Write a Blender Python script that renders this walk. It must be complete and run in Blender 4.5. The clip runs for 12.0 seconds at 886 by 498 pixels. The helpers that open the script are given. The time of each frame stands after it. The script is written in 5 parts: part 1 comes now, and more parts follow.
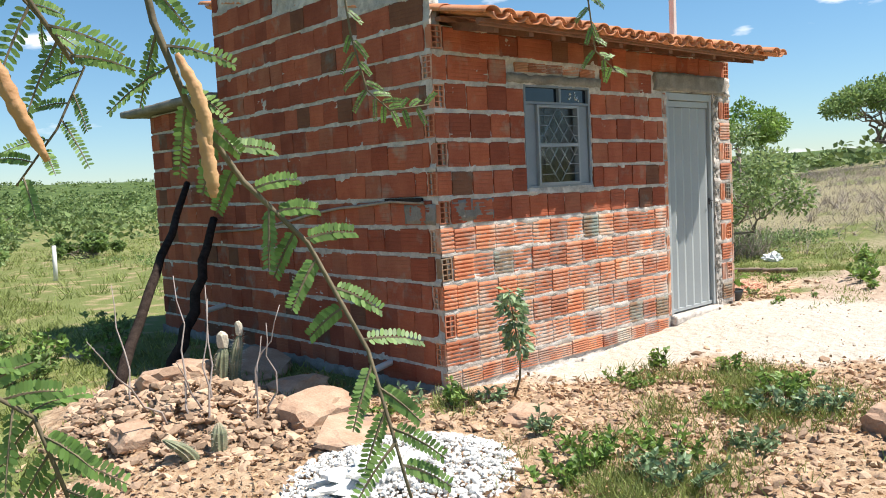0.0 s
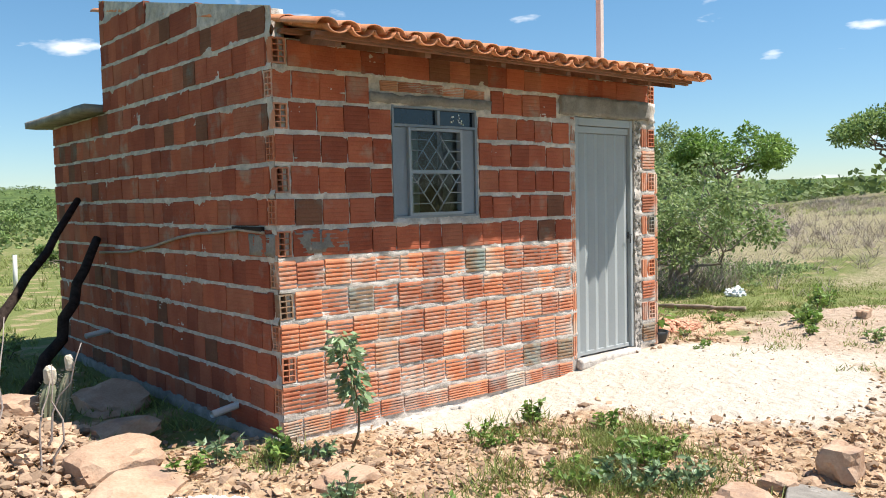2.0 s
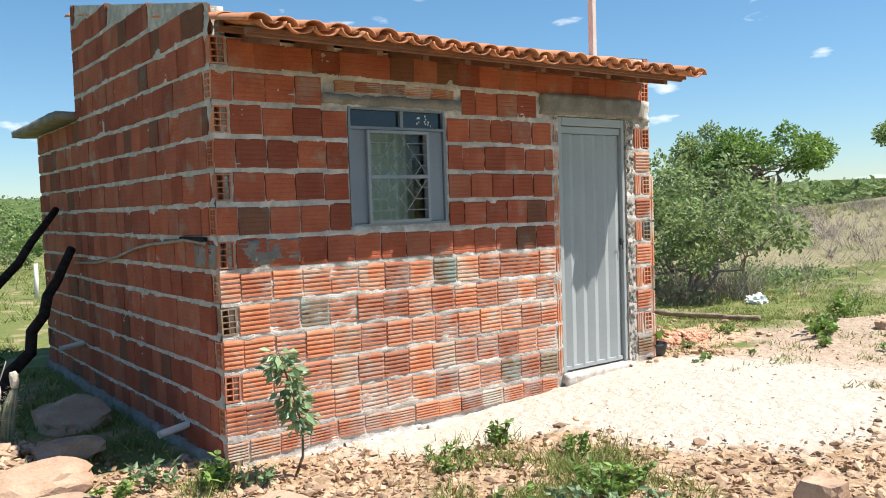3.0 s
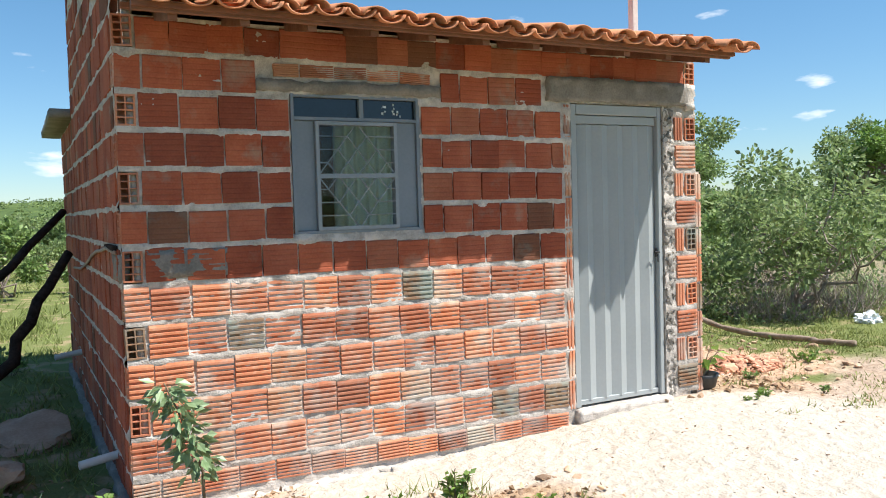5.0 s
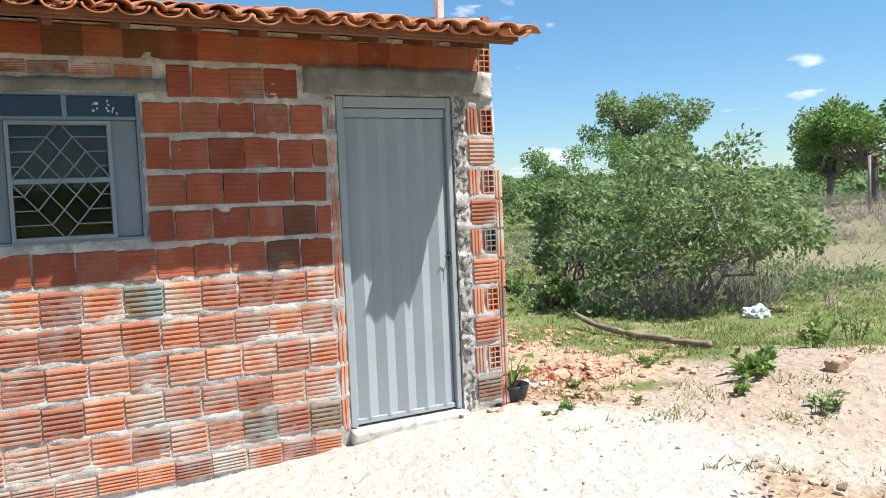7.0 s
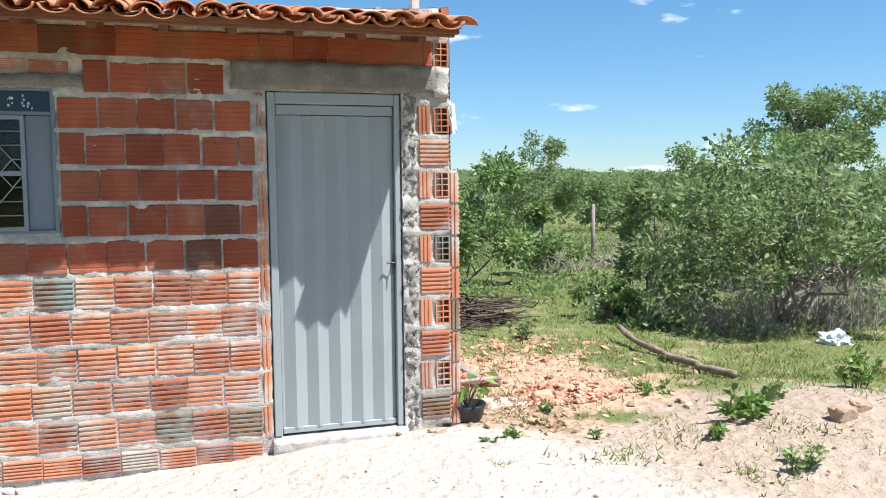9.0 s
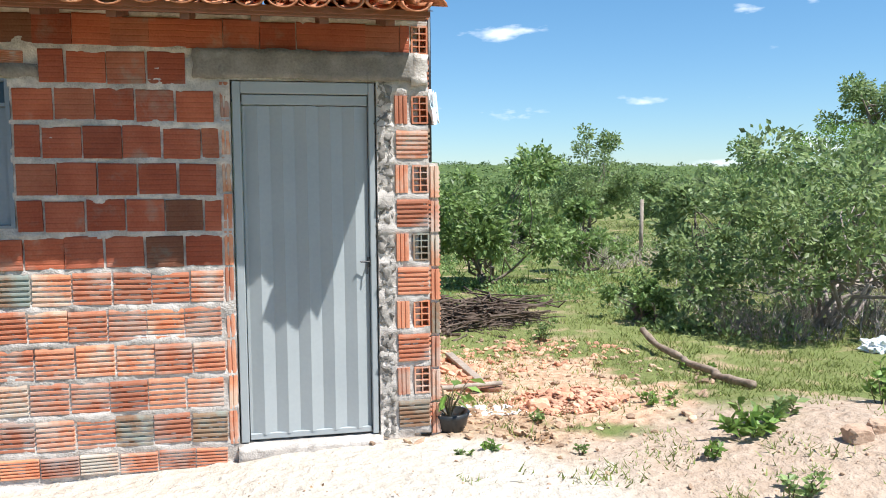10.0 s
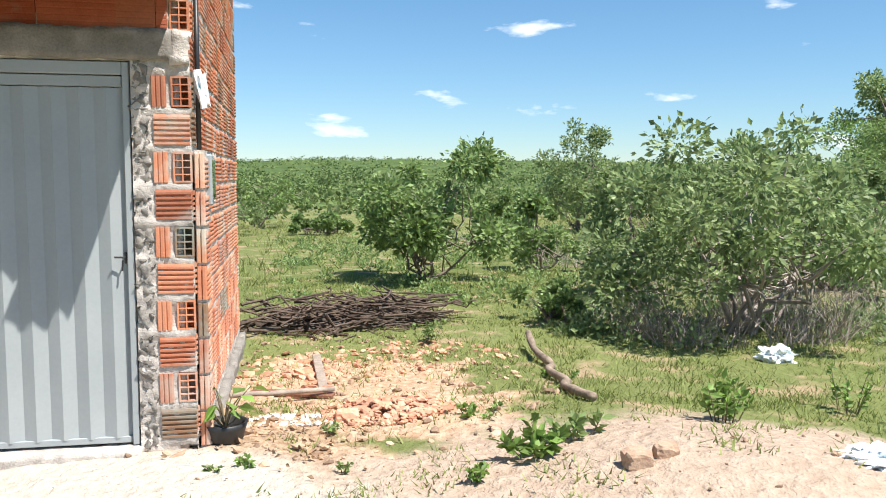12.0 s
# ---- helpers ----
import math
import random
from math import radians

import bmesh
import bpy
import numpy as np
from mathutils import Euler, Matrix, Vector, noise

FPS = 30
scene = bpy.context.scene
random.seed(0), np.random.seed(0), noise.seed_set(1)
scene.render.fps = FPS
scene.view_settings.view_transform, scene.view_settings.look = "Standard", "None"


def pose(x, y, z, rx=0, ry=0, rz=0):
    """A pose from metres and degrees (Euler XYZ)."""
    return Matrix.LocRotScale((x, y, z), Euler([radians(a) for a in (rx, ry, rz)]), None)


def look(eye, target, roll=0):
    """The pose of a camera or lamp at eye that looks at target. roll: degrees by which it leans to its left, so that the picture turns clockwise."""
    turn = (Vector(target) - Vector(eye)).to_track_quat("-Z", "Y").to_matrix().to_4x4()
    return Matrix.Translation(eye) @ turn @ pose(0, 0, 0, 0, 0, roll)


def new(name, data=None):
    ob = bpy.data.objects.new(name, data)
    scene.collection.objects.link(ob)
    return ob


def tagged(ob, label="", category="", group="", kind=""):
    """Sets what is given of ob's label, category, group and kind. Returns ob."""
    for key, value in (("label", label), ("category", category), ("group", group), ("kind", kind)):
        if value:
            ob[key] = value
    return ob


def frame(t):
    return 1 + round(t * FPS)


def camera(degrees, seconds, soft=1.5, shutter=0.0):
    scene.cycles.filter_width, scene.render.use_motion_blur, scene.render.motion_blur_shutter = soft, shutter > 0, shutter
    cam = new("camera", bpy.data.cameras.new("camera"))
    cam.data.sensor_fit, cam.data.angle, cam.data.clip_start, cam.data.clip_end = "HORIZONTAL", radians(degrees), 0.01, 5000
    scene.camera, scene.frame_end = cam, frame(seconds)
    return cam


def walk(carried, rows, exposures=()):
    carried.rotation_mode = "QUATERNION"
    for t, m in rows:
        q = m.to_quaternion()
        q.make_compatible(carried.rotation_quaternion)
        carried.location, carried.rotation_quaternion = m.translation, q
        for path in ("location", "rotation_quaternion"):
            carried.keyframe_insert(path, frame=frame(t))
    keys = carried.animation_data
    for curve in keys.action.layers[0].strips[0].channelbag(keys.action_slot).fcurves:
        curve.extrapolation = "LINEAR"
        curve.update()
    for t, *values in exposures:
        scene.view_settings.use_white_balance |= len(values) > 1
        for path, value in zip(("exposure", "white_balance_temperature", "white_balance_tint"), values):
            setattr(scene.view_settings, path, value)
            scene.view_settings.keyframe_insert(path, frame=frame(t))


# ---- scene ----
cam = camera(57.1, 12.0, 1.0)
METRES, EYE, TILT, LEAN, TURN = 8.2, 1.5, 0.0, 0.0, -41.8
ROWS = [
    (0.0, 0.0, 0.0, 0.0, -0.24, -4.65, 2.91),
    (0.5, 0.0311, 0.0154, 0.0034, 0.03, -4.37, 2.53),
    (1.0, 0.0721, 0.0219, 0.005, 1.72, -3.63, 1.94),
    (1.5, 0.104, 0.0374, 0.0054, 2.57, -3.33, 2.2),
    (2.0, 0.1355, 0.0678, 0.0062, 1.38, -3.5, 1.29),
    (2.5, 0.1706, 0.0883, 0.0054, 2.05, -3.34, 1.59),
    (4.5, 0.2795, 0.1975, 0.0087, 13.34, -2.85, 1.69),
    (5.0, 0.3041, 0.2351, 0.0051, 13.85, -2.81, 1.69),
    (5.5, 0.3379, 0.2623, 0.0082, 14.19, -3.2, 1.81),
    (6.0, 0.3828, 0.2777, 0.0113, 18.52, -2.81, 2.01),
    (6.5, 0.4183, 0.3038, 0.0083, 17.59, -3.35, 2.16),
    (7.0, 0.4577, 0.3309, 0.0122, 13.33, -3.93, 2.43),
    (9.0, 0.5998, 0.425, 0.0184, 25.04, -4.36, 0.58),
    (9.5, 0.6205, 0.453, 0.0158, 27.11, -4.82, 1.11),
    (10.0, 0.6369, 0.4866, 0.018, 29.58, -4.72, 0.47),
    (10.5, 0.6763, 0.5147, 0.0176, 32.83, -4.35, 0.78),
    (11.0, 0.7021, 0.5421, 0.0169, 33.6, -4.91, 0.89),
    (11.5, 0.7266, 0.5859, 0.0159, 27.74, -5.08, -1.52),
    (12.0, 0.7539, 0.6154, 0.0144, 31.35, -5.05, -0.11),
]
walk(cam, [(t, pose(0, 0, EYE, TILT, LEAN, TURN) @ pose(METRES * x, METRES * y, METRES * z, 90 + pitch, roll, yaw)) for t, x, y, z, yaw, pitch, roll in ROWS], [(0.0, 0.74, 6600, 9), (5.5, 0.74, 6350, 8), (9.0, 0.74, 6000, 8), (12.0, 0.80, 6450, 9)])
# ---- world and sun ----
SUN = Vector((0.63, -0.63, 1.63)).normalized()
world = bpy.data.worlds.new("sky")
scene.world = world
world.use_nodes = True
wn = world.node_tree.nodes
wl = world.node_tree.links
wn.clear()
w_out = wn.new("ShaderNodeOutputWorld")
w_bg = wn.new("ShaderNodeBackground")
w_sky = wn.new("ShaderNodeTexSky")
w_sky.sky_type, w_sky.sun_disc = "NISHITA", False
w_sky.sun_elevation = math.asin(SUN.z)
w_sky.sun_rotation = math.atan2(SUN.x, SUN.y)
w_sky.air_density, w_sky.dust_density, w_sky.ozone_density = 1.0, 0.0, 1.4
w_bg.inputs["Strength"].default_value = 0.055
# small fair-weather clouds low over the horizon
w_co = wn.new("ShaderNodeTexCoord")
w_map = wn.new("ShaderNodeMapping")
w_map.inputs["Scale"].default_value = (7.5, 7.5, 24.0)
w_no = wn.new("ShaderNodeTexNoise")
w_no.inputs["Scale"].default_value = 1.25
w_no.inputs["Detail"].default_value = 5.0
w_no.inputs["Roughness"].default_value = 0.5
w_ra = wn.new("ShaderNodeValToRGB")
w_ra.color_ramp.elements[0].position, w_ra.color_ramp.elements[1].position = 0.63, 0.74
w_mix = wn.new("ShaderNodeMix")
w_mix.data_type = "RGBA"
w_mix.inputs["B"].default_value = (14, 14.3, 14.8, 1)
wl.new(w_co.outputs["Generated"], w_map.inputs["Vector"])
wl.new(w_map.outputs["Vector"], w_no.inputs["Vector"])
wl.new(w_no.outputs["Fac"], w_ra.inputs["Fac"])
wl.new(w_ra.outputs["Color"], w_mix.inputs["Factor"])
w_tint = wn.new("ShaderNodeMix")
w_tint.data_type, w_tint.blend_type = "RGBA", "MULTIPLY"
w_tint.inputs["Factor"].default_value = 1.0
w_sep = wn.new("ShaderNodeSeparateXYZ")
wl.new(w_co.outputs["Generated"], w_sep.inputs["Vector"])
w_grad = wn.new("ShaderNodeValToRGB")
w_grad.color_ramp.elements[0].position, w_grad.color_ramp.elements[0].color = 0.0, (0.98, 1.19, 1.46, 1)
w_grad.color_ramp.elements[1].position, w_grad.color_ramp.elements[1].color = 0.32, (0.92, 1.38, 1.56, 1)
wl.new(w_sep.outputs["Z"], w_grad.inputs["Fac"])
wl.new(w_grad.outputs["Color"], w_tint.inputs["B"])
wl.new(w_sky.outputs["Color"], w_tint.inputs["A"])
wl.new(w_tint.outputs["Result"], w_mix.inputs["A"])
wl.new(w_mix.outputs["Result"], w_bg.inputs["Color"])
wl.new(w_bg.outputs["Background"], w_out.inputs["Surface"])

sun_data = bpy.data.lights.new("sun", "SUN")
sun_data.energy, sun_data.angle, sun_data.color = 5.0, radians(0.5), (1.0, 0.965, 0.91)
sun = new("sun", sun_data)
sun.matrix_world = look(SUN * 60, (0, 0, 0))


# ---- materials ----
def mat(name, a, b, scale=8.0, fine=60.0, rough=0.8, metal=0.0, bump=0.3, per=0.0, c=None, c_at=0.62, leaf=0.0, spec=0.5, island=0.0, stretch=(1, 1, 1)):
    """Two tones mixed by coarse and fine noise, an optional third tone in patches, relief, and a shift from piece to piece."""
    m = bpy.data.materials.new(name)
    m.use_nodes = True
    n, l = m.node_tree.nodes, m.node_tree.links
    n.clear()
    out = n.new("ShaderNodeOutputMaterial")
    p = n.new("ShaderNodeBsdfPrincipled")
    geo = n.new("ShaderNodeNewGeometry")
    mp = n.new("ShaderNodeMapping")
    mp.inputs["Scale"].default_value = stretch
    l.new(geo.outputs["Position"], mp.inputs["Vector"])
    coarse = n.new("ShaderNodeTexNoise")
    coarse.inputs["Scale"].default_value, coarse.inputs["Detail"].default_value = scale, 4.0
    grain = n.new("ShaderNodeTexNoise")
    grain.inputs["Scale"].default_value, grain.inputs["Detail"].default_value = fine, 3.0
    l.new(mp.outputs["Vector"], coarse.inputs["Vector"])
    l.new(mp.outputs["Vector"], grain.inputs["Vector"])
    add = n.new("ShaderNodeMath")
    add.operation = "MULTIPLY_ADD"
    l.new(grain.outputs["Fac"], add.inputs[0])
    add.inputs[1].default_value = 0.55
    l.new(coarse.outputs["Fac"], add.inputs[2])
    rng = n.new("ShaderNodeMapRange")
    rng.inputs["From Min"].default_value, rng.inputs["From Max"].default_value = 0.52, 1.02
    l.new(add.outputs[0], rng.inputs["Value"])
    mix = n.new("ShaderNodeMix")
    mix.data_type = "RGBA"
    mix.inputs["A"].default_value, mix.inputs["B"].default_value = (*a, 1), (*b, 1)
    l.new(rng.outputs["Result"], mix.inputs["Factor"])
    colour = mix.outputs["Result"]
    if c:
        patch = n.new("ShaderNodeTexNoise")
        patch.inputs["Scale"].default_value, patch.inputs["Detail"].default_value = scale * 0.6, 6.0
        patch.inputs["Roughness"].default_value = 0.65
        off = n.new("ShaderNodeMapping")
        off.inputs["Location"].default_value = (7.3, 2.1, 4.4)
        l.new(geo.outputs["Position"], off.inputs["Vector"])
        l.new(off.outputs["Vector"], patch.inputs["Vector"])
        edge = n.new("ShaderNodeMapRange")
        edge.inputs["From Min"].default_value, edge.inputs["From Max"].default_value = c_at - 0.06, c_at + 0.08
        l.new(patch.outputs["Fac"], edge.inputs["Value"])
        m3 = n.new("ShaderNodeMix")
        m3.data_type = "RGBA"
        m3.inputs["B"].default_value = (*c, 1)
        l.new(edge.outputs["Result"], m3.inputs["Factor"])
        l.new(colour, m3.inputs["A"])
        colour = m3.outputs["Result"]
    if per or island:
        hsv = n.new("ShaderNodeHueSaturation")
        vary = n.new("ShaderNodeMapRange")
        k = per or island
        vary.inputs["To Min"].default_value, vary.inputs["To Max"].default_value = 1 - k, 1 + k
        if per:
            info = n.new("ShaderNodeObjectInfo")
            l.new(info.outputs["Random"], vary.inputs["Value"])
        else:
            l.new(geo.outputs["Random Per Island"], vary.inputs["Value"])
        l.new(vary.outputs["Result"], hsv.inputs["Value"])
        l.new(colour, hsv.inputs["Color"])
        colour = hsv.outputs["Color"]
    l.new(colour, p.inputs["Base Color"])
    p.inputs["Roughness"].default_value, p.inputs["Metallic"].default_value = rough, metal
    p.inputs["Specular IOR Level"].default_value = spec
    if bump:
        bp = n.new("ShaderNodeBump")
        bp.inputs["Strength"].default_value, bp.inputs["Distance"].default_value = bump, 0.01
        l.new(add.outputs[0], bp.inputs["Height"])
        l.new(bp.outputs["Normal"], p.inputs["Normal"])
    if leaf:
        tr = n.new("ShaderNodeBsdfTranslucent")
        l.new(colour, tr.inputs["Color"])
        ms = n.new("ShaderNodeMixShader")
        ms.inputs["Fac"].default_value = leaf
        l.new(p.outputs["BSDF"], ms.inputs[1])
        l.new(tr.outputs["BSDF"], ms.inputs[2])
        l.new(ms.outputs["Shader"], out.inputs["Surface"])
    else:
        l.new(p.outputs["BSDF"], out.inputs["Surface"])
    return m


def ramp_on_random(m, stops):
    """Tints a brick material piece by piece: a ramp over Object Info's Random multiplies the colour."""
    n, l = m.node_tree.nodes, m.node_tree.links
    p = next(x for x in n if x.type == "BSDF_PRINCIPLED")
    src = p.inputs["Base Color"].links[0].from_socket
    info, ramp, mul = n.new("ShaderNodeObjectInfo"), n.new("ShaderNodeValToRGB"), n.new("ShaderNodeMix")
    mul.data_type, mul.blend_type = "RGBA", "MULTIPLY"
    mul.inputs["Factor"].default_value = 1.0
    while len(ramp.color_ramp.elements) < len(stops):
        ramp.color_ramp.elements.new(0.5)
    for e, (at, col) in zip(ramp.color_ramp.elements, stops):
        e.position, e.color = at, (*col, 1)
    ramp.color_ramp.interpolation = "CONSTANT"
    l.new(info.outputs["Random"], ramp.inputs["Fac"])
    l.new(src, mul.inputs["A"])
    l.new(ramp.outputs["Color"], mul.inputs["B"])
    l.new(mul.outputs["Result"], p.inputs["Base Color"])


BRICK_TINTS = [(0.0, (1, 1, 1)), (0.28, (0.84, 0.76, 0.74)), (0.48, (1.12, 1.08, 1.0)), (0.66, (0.70, 0.66, 0.68)), (0.80, (0.95, 1.12, 1.15)), (0.945, (0.50, 0.74, 0.80))]
# Sun and shade in the clay: smeared brick lightened, smooth red brick darkened.
BRICK = mat("sun_lightened_smeared_brick", (0.50, 0.175, 0.092), (0.64, 0.29, 0.17), 6, 90, 0.85, bump=0.3, c=(0.58, 0.42, 0.33), c_at=0.55, spec=0.2)
SHADE_REDBRICK = mat("shade_darkened_red_brick", (0.300, 0.078, 0.043), (0.42, 0.130, 0.072), 6, 90, 0.88, bump=0.3, c=(0.33, 0.20, 0.15), c_at=0.62, spec=0.15)
for m in (BRICK, SHADE_REDBRICK):
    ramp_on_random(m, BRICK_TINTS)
MORTAR = mat("cement_mortar", (0.34, 0.30, 0.265), (0.61, 0.545, 0.485), 14, 110, 0.95, bump=0.9, c=(0.67, 0.60, 0.535), c_at=0.56, spec=0.1)
CONCRETE = mat("grey_concrete", (0.175, 0.155, 0.135), (0.31, 0.28, 0.245), 7, 80, 0.95, bump=0.8, c=(0.38, 0.345, 0.305), spec=0.15)
TILE = mat("clay_roof_tile", (0.50, 0.185, 0.085), (0.66, 0.31, 0.17), 6, 70, 0.85, bump=0.35, per=0.18, c=(0.30, 0.20, 0.15), c_at=0.66, spec=0.2)
WOOD = mat("brown_timber", (0.15, 0.062, 0.036), (0.27, 0.125, 0.075), 10, 60, 0.8, bump=0.4, stretch=(0.3, 1, 1))
GREYWOOD = mat("weathered_wood", (0.24, 0.19, 0.15), (0.42, 0.34, 0.27), 12, 70, 0.9, bump=0.6)
DARKWOOD = mat("charred_pole_wood", (0.020, 0.014, 0.012), (0.055, 0.040, 0.033), 18, 80, 0.95, bump=0.9, spec=0.05)
LOGWOOD = mat("dead_log_wood", (0.16, 0.115, 0.085), (0.40, 0.31, 0.23), 9, 50, 0.9, bump=1.0, spec=0.2)
BRUSHWOOD = mat("dark_cut_brushwood", (0.06, 0.042, 0.034), (0.19, 0.14, 0.11), 9, 50, 0.9, bump=0.8, spec=0.1)
STEEL = mat("grey_painted_steel", (0.315, 0.335, 0.335), (0.355, 0.372, 0.370), 3, 50, 0.5, bump=0.05, c=(0.27, 0.28, 0.29), c_at=0.70)
FRAME = mat("grey_window_paint", (0.17, 0.195, 0.225), (0.215, 0.24, 0.27), 5, 60, 0.55, bump=0.1)
GRILLE = mat("grille_paint", (0.21, 0.235, 0.26), (0.28, 0.305, 0.33), 6, 60, 0.5, bump=0.1)
IRON = mat("dark_iron", (0.03, 0.03, 0.033), (0.07, 0.065, 0.06), 12, 60, 0.5, 0.6, bump=0.2)
PVC = mat("white_pvc", (0.66, 0.64, 0.60), (0.76, 0.74, 0.70), 6, 50, 0.45, bump=0.1)
PINKPOLE = mat("pale_painted_pole", (0.62, 0.47, 0.42), (0.76, 0.64, 0.58), 5, 50, 0.6, bump=0.1)
BLACKPLASTIC = mat("black_plastic", (0.012, 0.012, 0.013), (0.03, 0.03, 0.03), 8, 60, 0.45, bump=0.1)
GREYPLASTIC = mat("grey_meter_plastic", (0.25, 0.28, 0.29), (0.36, 0.39, 0.40), 8, 60, 0.4, bump=0.1)
WHITEBAG = mat("white_plastic_bag", (0.68, 0.70, 0.72), (0.84, 0.85, 0.86), 10, 60, 0.4, bump=0.3, c=(0.20, 0.42, 0.52), c_at=0.64)
CURTAIN = mat("pale_curtain_cloth", (0.72, 0.80, 0.82), (0.84, 0.89, 0.90), 4, 80, 0.9, bump=0.2, leaf=0.55)
PLASTER = mat("dim_interior_plaster", (0.12, 0.08, 0.06), (0.18, 0.12, 0.09), 4, 60, 0.9)
STONE = mat("sandstone_rock", (0.35, 0.21, 0.135), (0.51, 0.36, 0.255), 6, 60, 0.92, bump=0.9, c=(0.30, 0.20, 0.15), c_at=0.60, spec=0.2)
CHIPS = mat("pale_stone_chips", (0.30, 0.192, 0.125), (0.50, 0.35, 0.24), 5, 60, 0.9, bump=0.6, island=0.45, spec=0.2)
SHARD = mat("broken_brick_shards", (0.48, 0.22, 0.13), (0.64, 0.37, 0.25), 6, 60, 0.88, bump=0.5, island=0.35, spec=0.2)
LITTER = mat("dry_leaf_litter", (0.30, 0.18, 0.10), (0.52, 0.36, 0.22), 9, 60, 0.85, bump=0.2, island=0.45, spec=0.2)
GRAVEL = mat("white_limestone_gravel", (0.60, 0.57, 0.53), (0.78, 0.76, 0.72), 20, 90, 0.9, bump=0.6, island=0.25, spec=0.2)
LEAF = mat("shrub_leaf", (0.165, 0.245, 0.070), (0.285, 0.375, 0.135), 2.2, 30, 0.5, bump=0, island=0.45, leaf=0.42, spec=0.5)
LEAFDARK = mat("dark_shrub_leaf", (0.185, 0.255, 0.095), (0.315, 0.385, 0.165), 2.0, 30, 0.5, bump=0, island=0.45, leaf=0.48, spec=0.5)
LEAFLIME = mat("yellow_green_leaf", (0.140, 0.240, 0.045), (0.235, 0.345, 0.080), 2.2, 30, 0.55, bump=0, island=0.4, leaf=0.35)
LEAFSAP = mat("grey_green_sapling_leaf", (0.15, 0.23, 0.10), (0.27, 0.36, 0.19), 8, 40, 0.42, bump=0.1, island=0.35, leaf=0.25)
PINNATE = mat("mesquite_leaflet", (0.12, 0.21, 0.045), (0.21, 0.33, 0.09), 14, 40, 0.5, bump=0, island=0.35, leaf=0.35)
POD = mat("dry_seed_pod", (0.42, 0.20, 0.085), (0.62, 0.36, 0.17), 30, 90, 0.7, bump=0.4)
TWIG = mat("green_brown_twig", (0.10, 0.075, 0.045), (0.20, 0.155, 0.09), 18, 70, 0.85, bump=0.5)
GREYTWIG = mat("bare_grey_twig", (0.24, 0.19, 0.165), (0.40, 0.33, 0.29), 14, 70, 0.9, bump=0.3, island=0.2)
BARK = mat("shrub_bark", (0.13, 0.095, 0.075), (0.28, 0.225, 0.185), 12, 60, 0.95, bump=0.9)
GRASS = mat("short_grass", (0.175, 0.21, 0.052), (0.30, 0.335, 0.11), 1.6, 30, 0.6, bump=0, island=0.4, leaf=0.3, spec=0.3)
WOODS = mat("far_woods_leaf", (0.085, 0.135, 0.042), (0.235, 0.29, 0.10), 0.045, 1.2, 0.6, bump=0, island=0.4, leaf=0.3, spec=0.3)
DRYGRASS = mat("dry_brush_grass", (0.20, 0.165, 0.085), (0.36, 0.30, 0.18), 2, 30, 0.8, bump=0, island=0.3, leaf=0.2, spec=0.2)
CACTUS = mat("dusty_cactus_skin", (0.135, 0.15, 0.085), (0.24, 0.245, 0.15), 14, 90, 0.7, bump=0.3, c=(0.40, 0.33, 0.23), c_at=0.6)
WOOL = mat("cactus_wool", (0.50, 0.42, 0.31), (0.68, 0.60, 0.48), 30, 90, 0.95, bump=0.9)


def glass_material():
    m = bpy.data.materials.new("window_glass")
    m.use_nodes = True
    p = m.node_tree.nodes["Principled BSDF"]
    p.inputs["Base Color"].default_value = (0.9, 0.95, 0.95, 1)
    p.inputs["Roughness"].default_value = 0.02
    p.inputs["Transmission Weight"].default_value = 1.0
    p.inputs["IOR"].default_value = 1.3
    return m


GLASS = glass_material()
DARKGLASS = mat("blue_black_transom_glass", (0.008, 0.012, 0.02), (0.014, 0.02, 0.03), 6, 40, 0.12, bump=0)


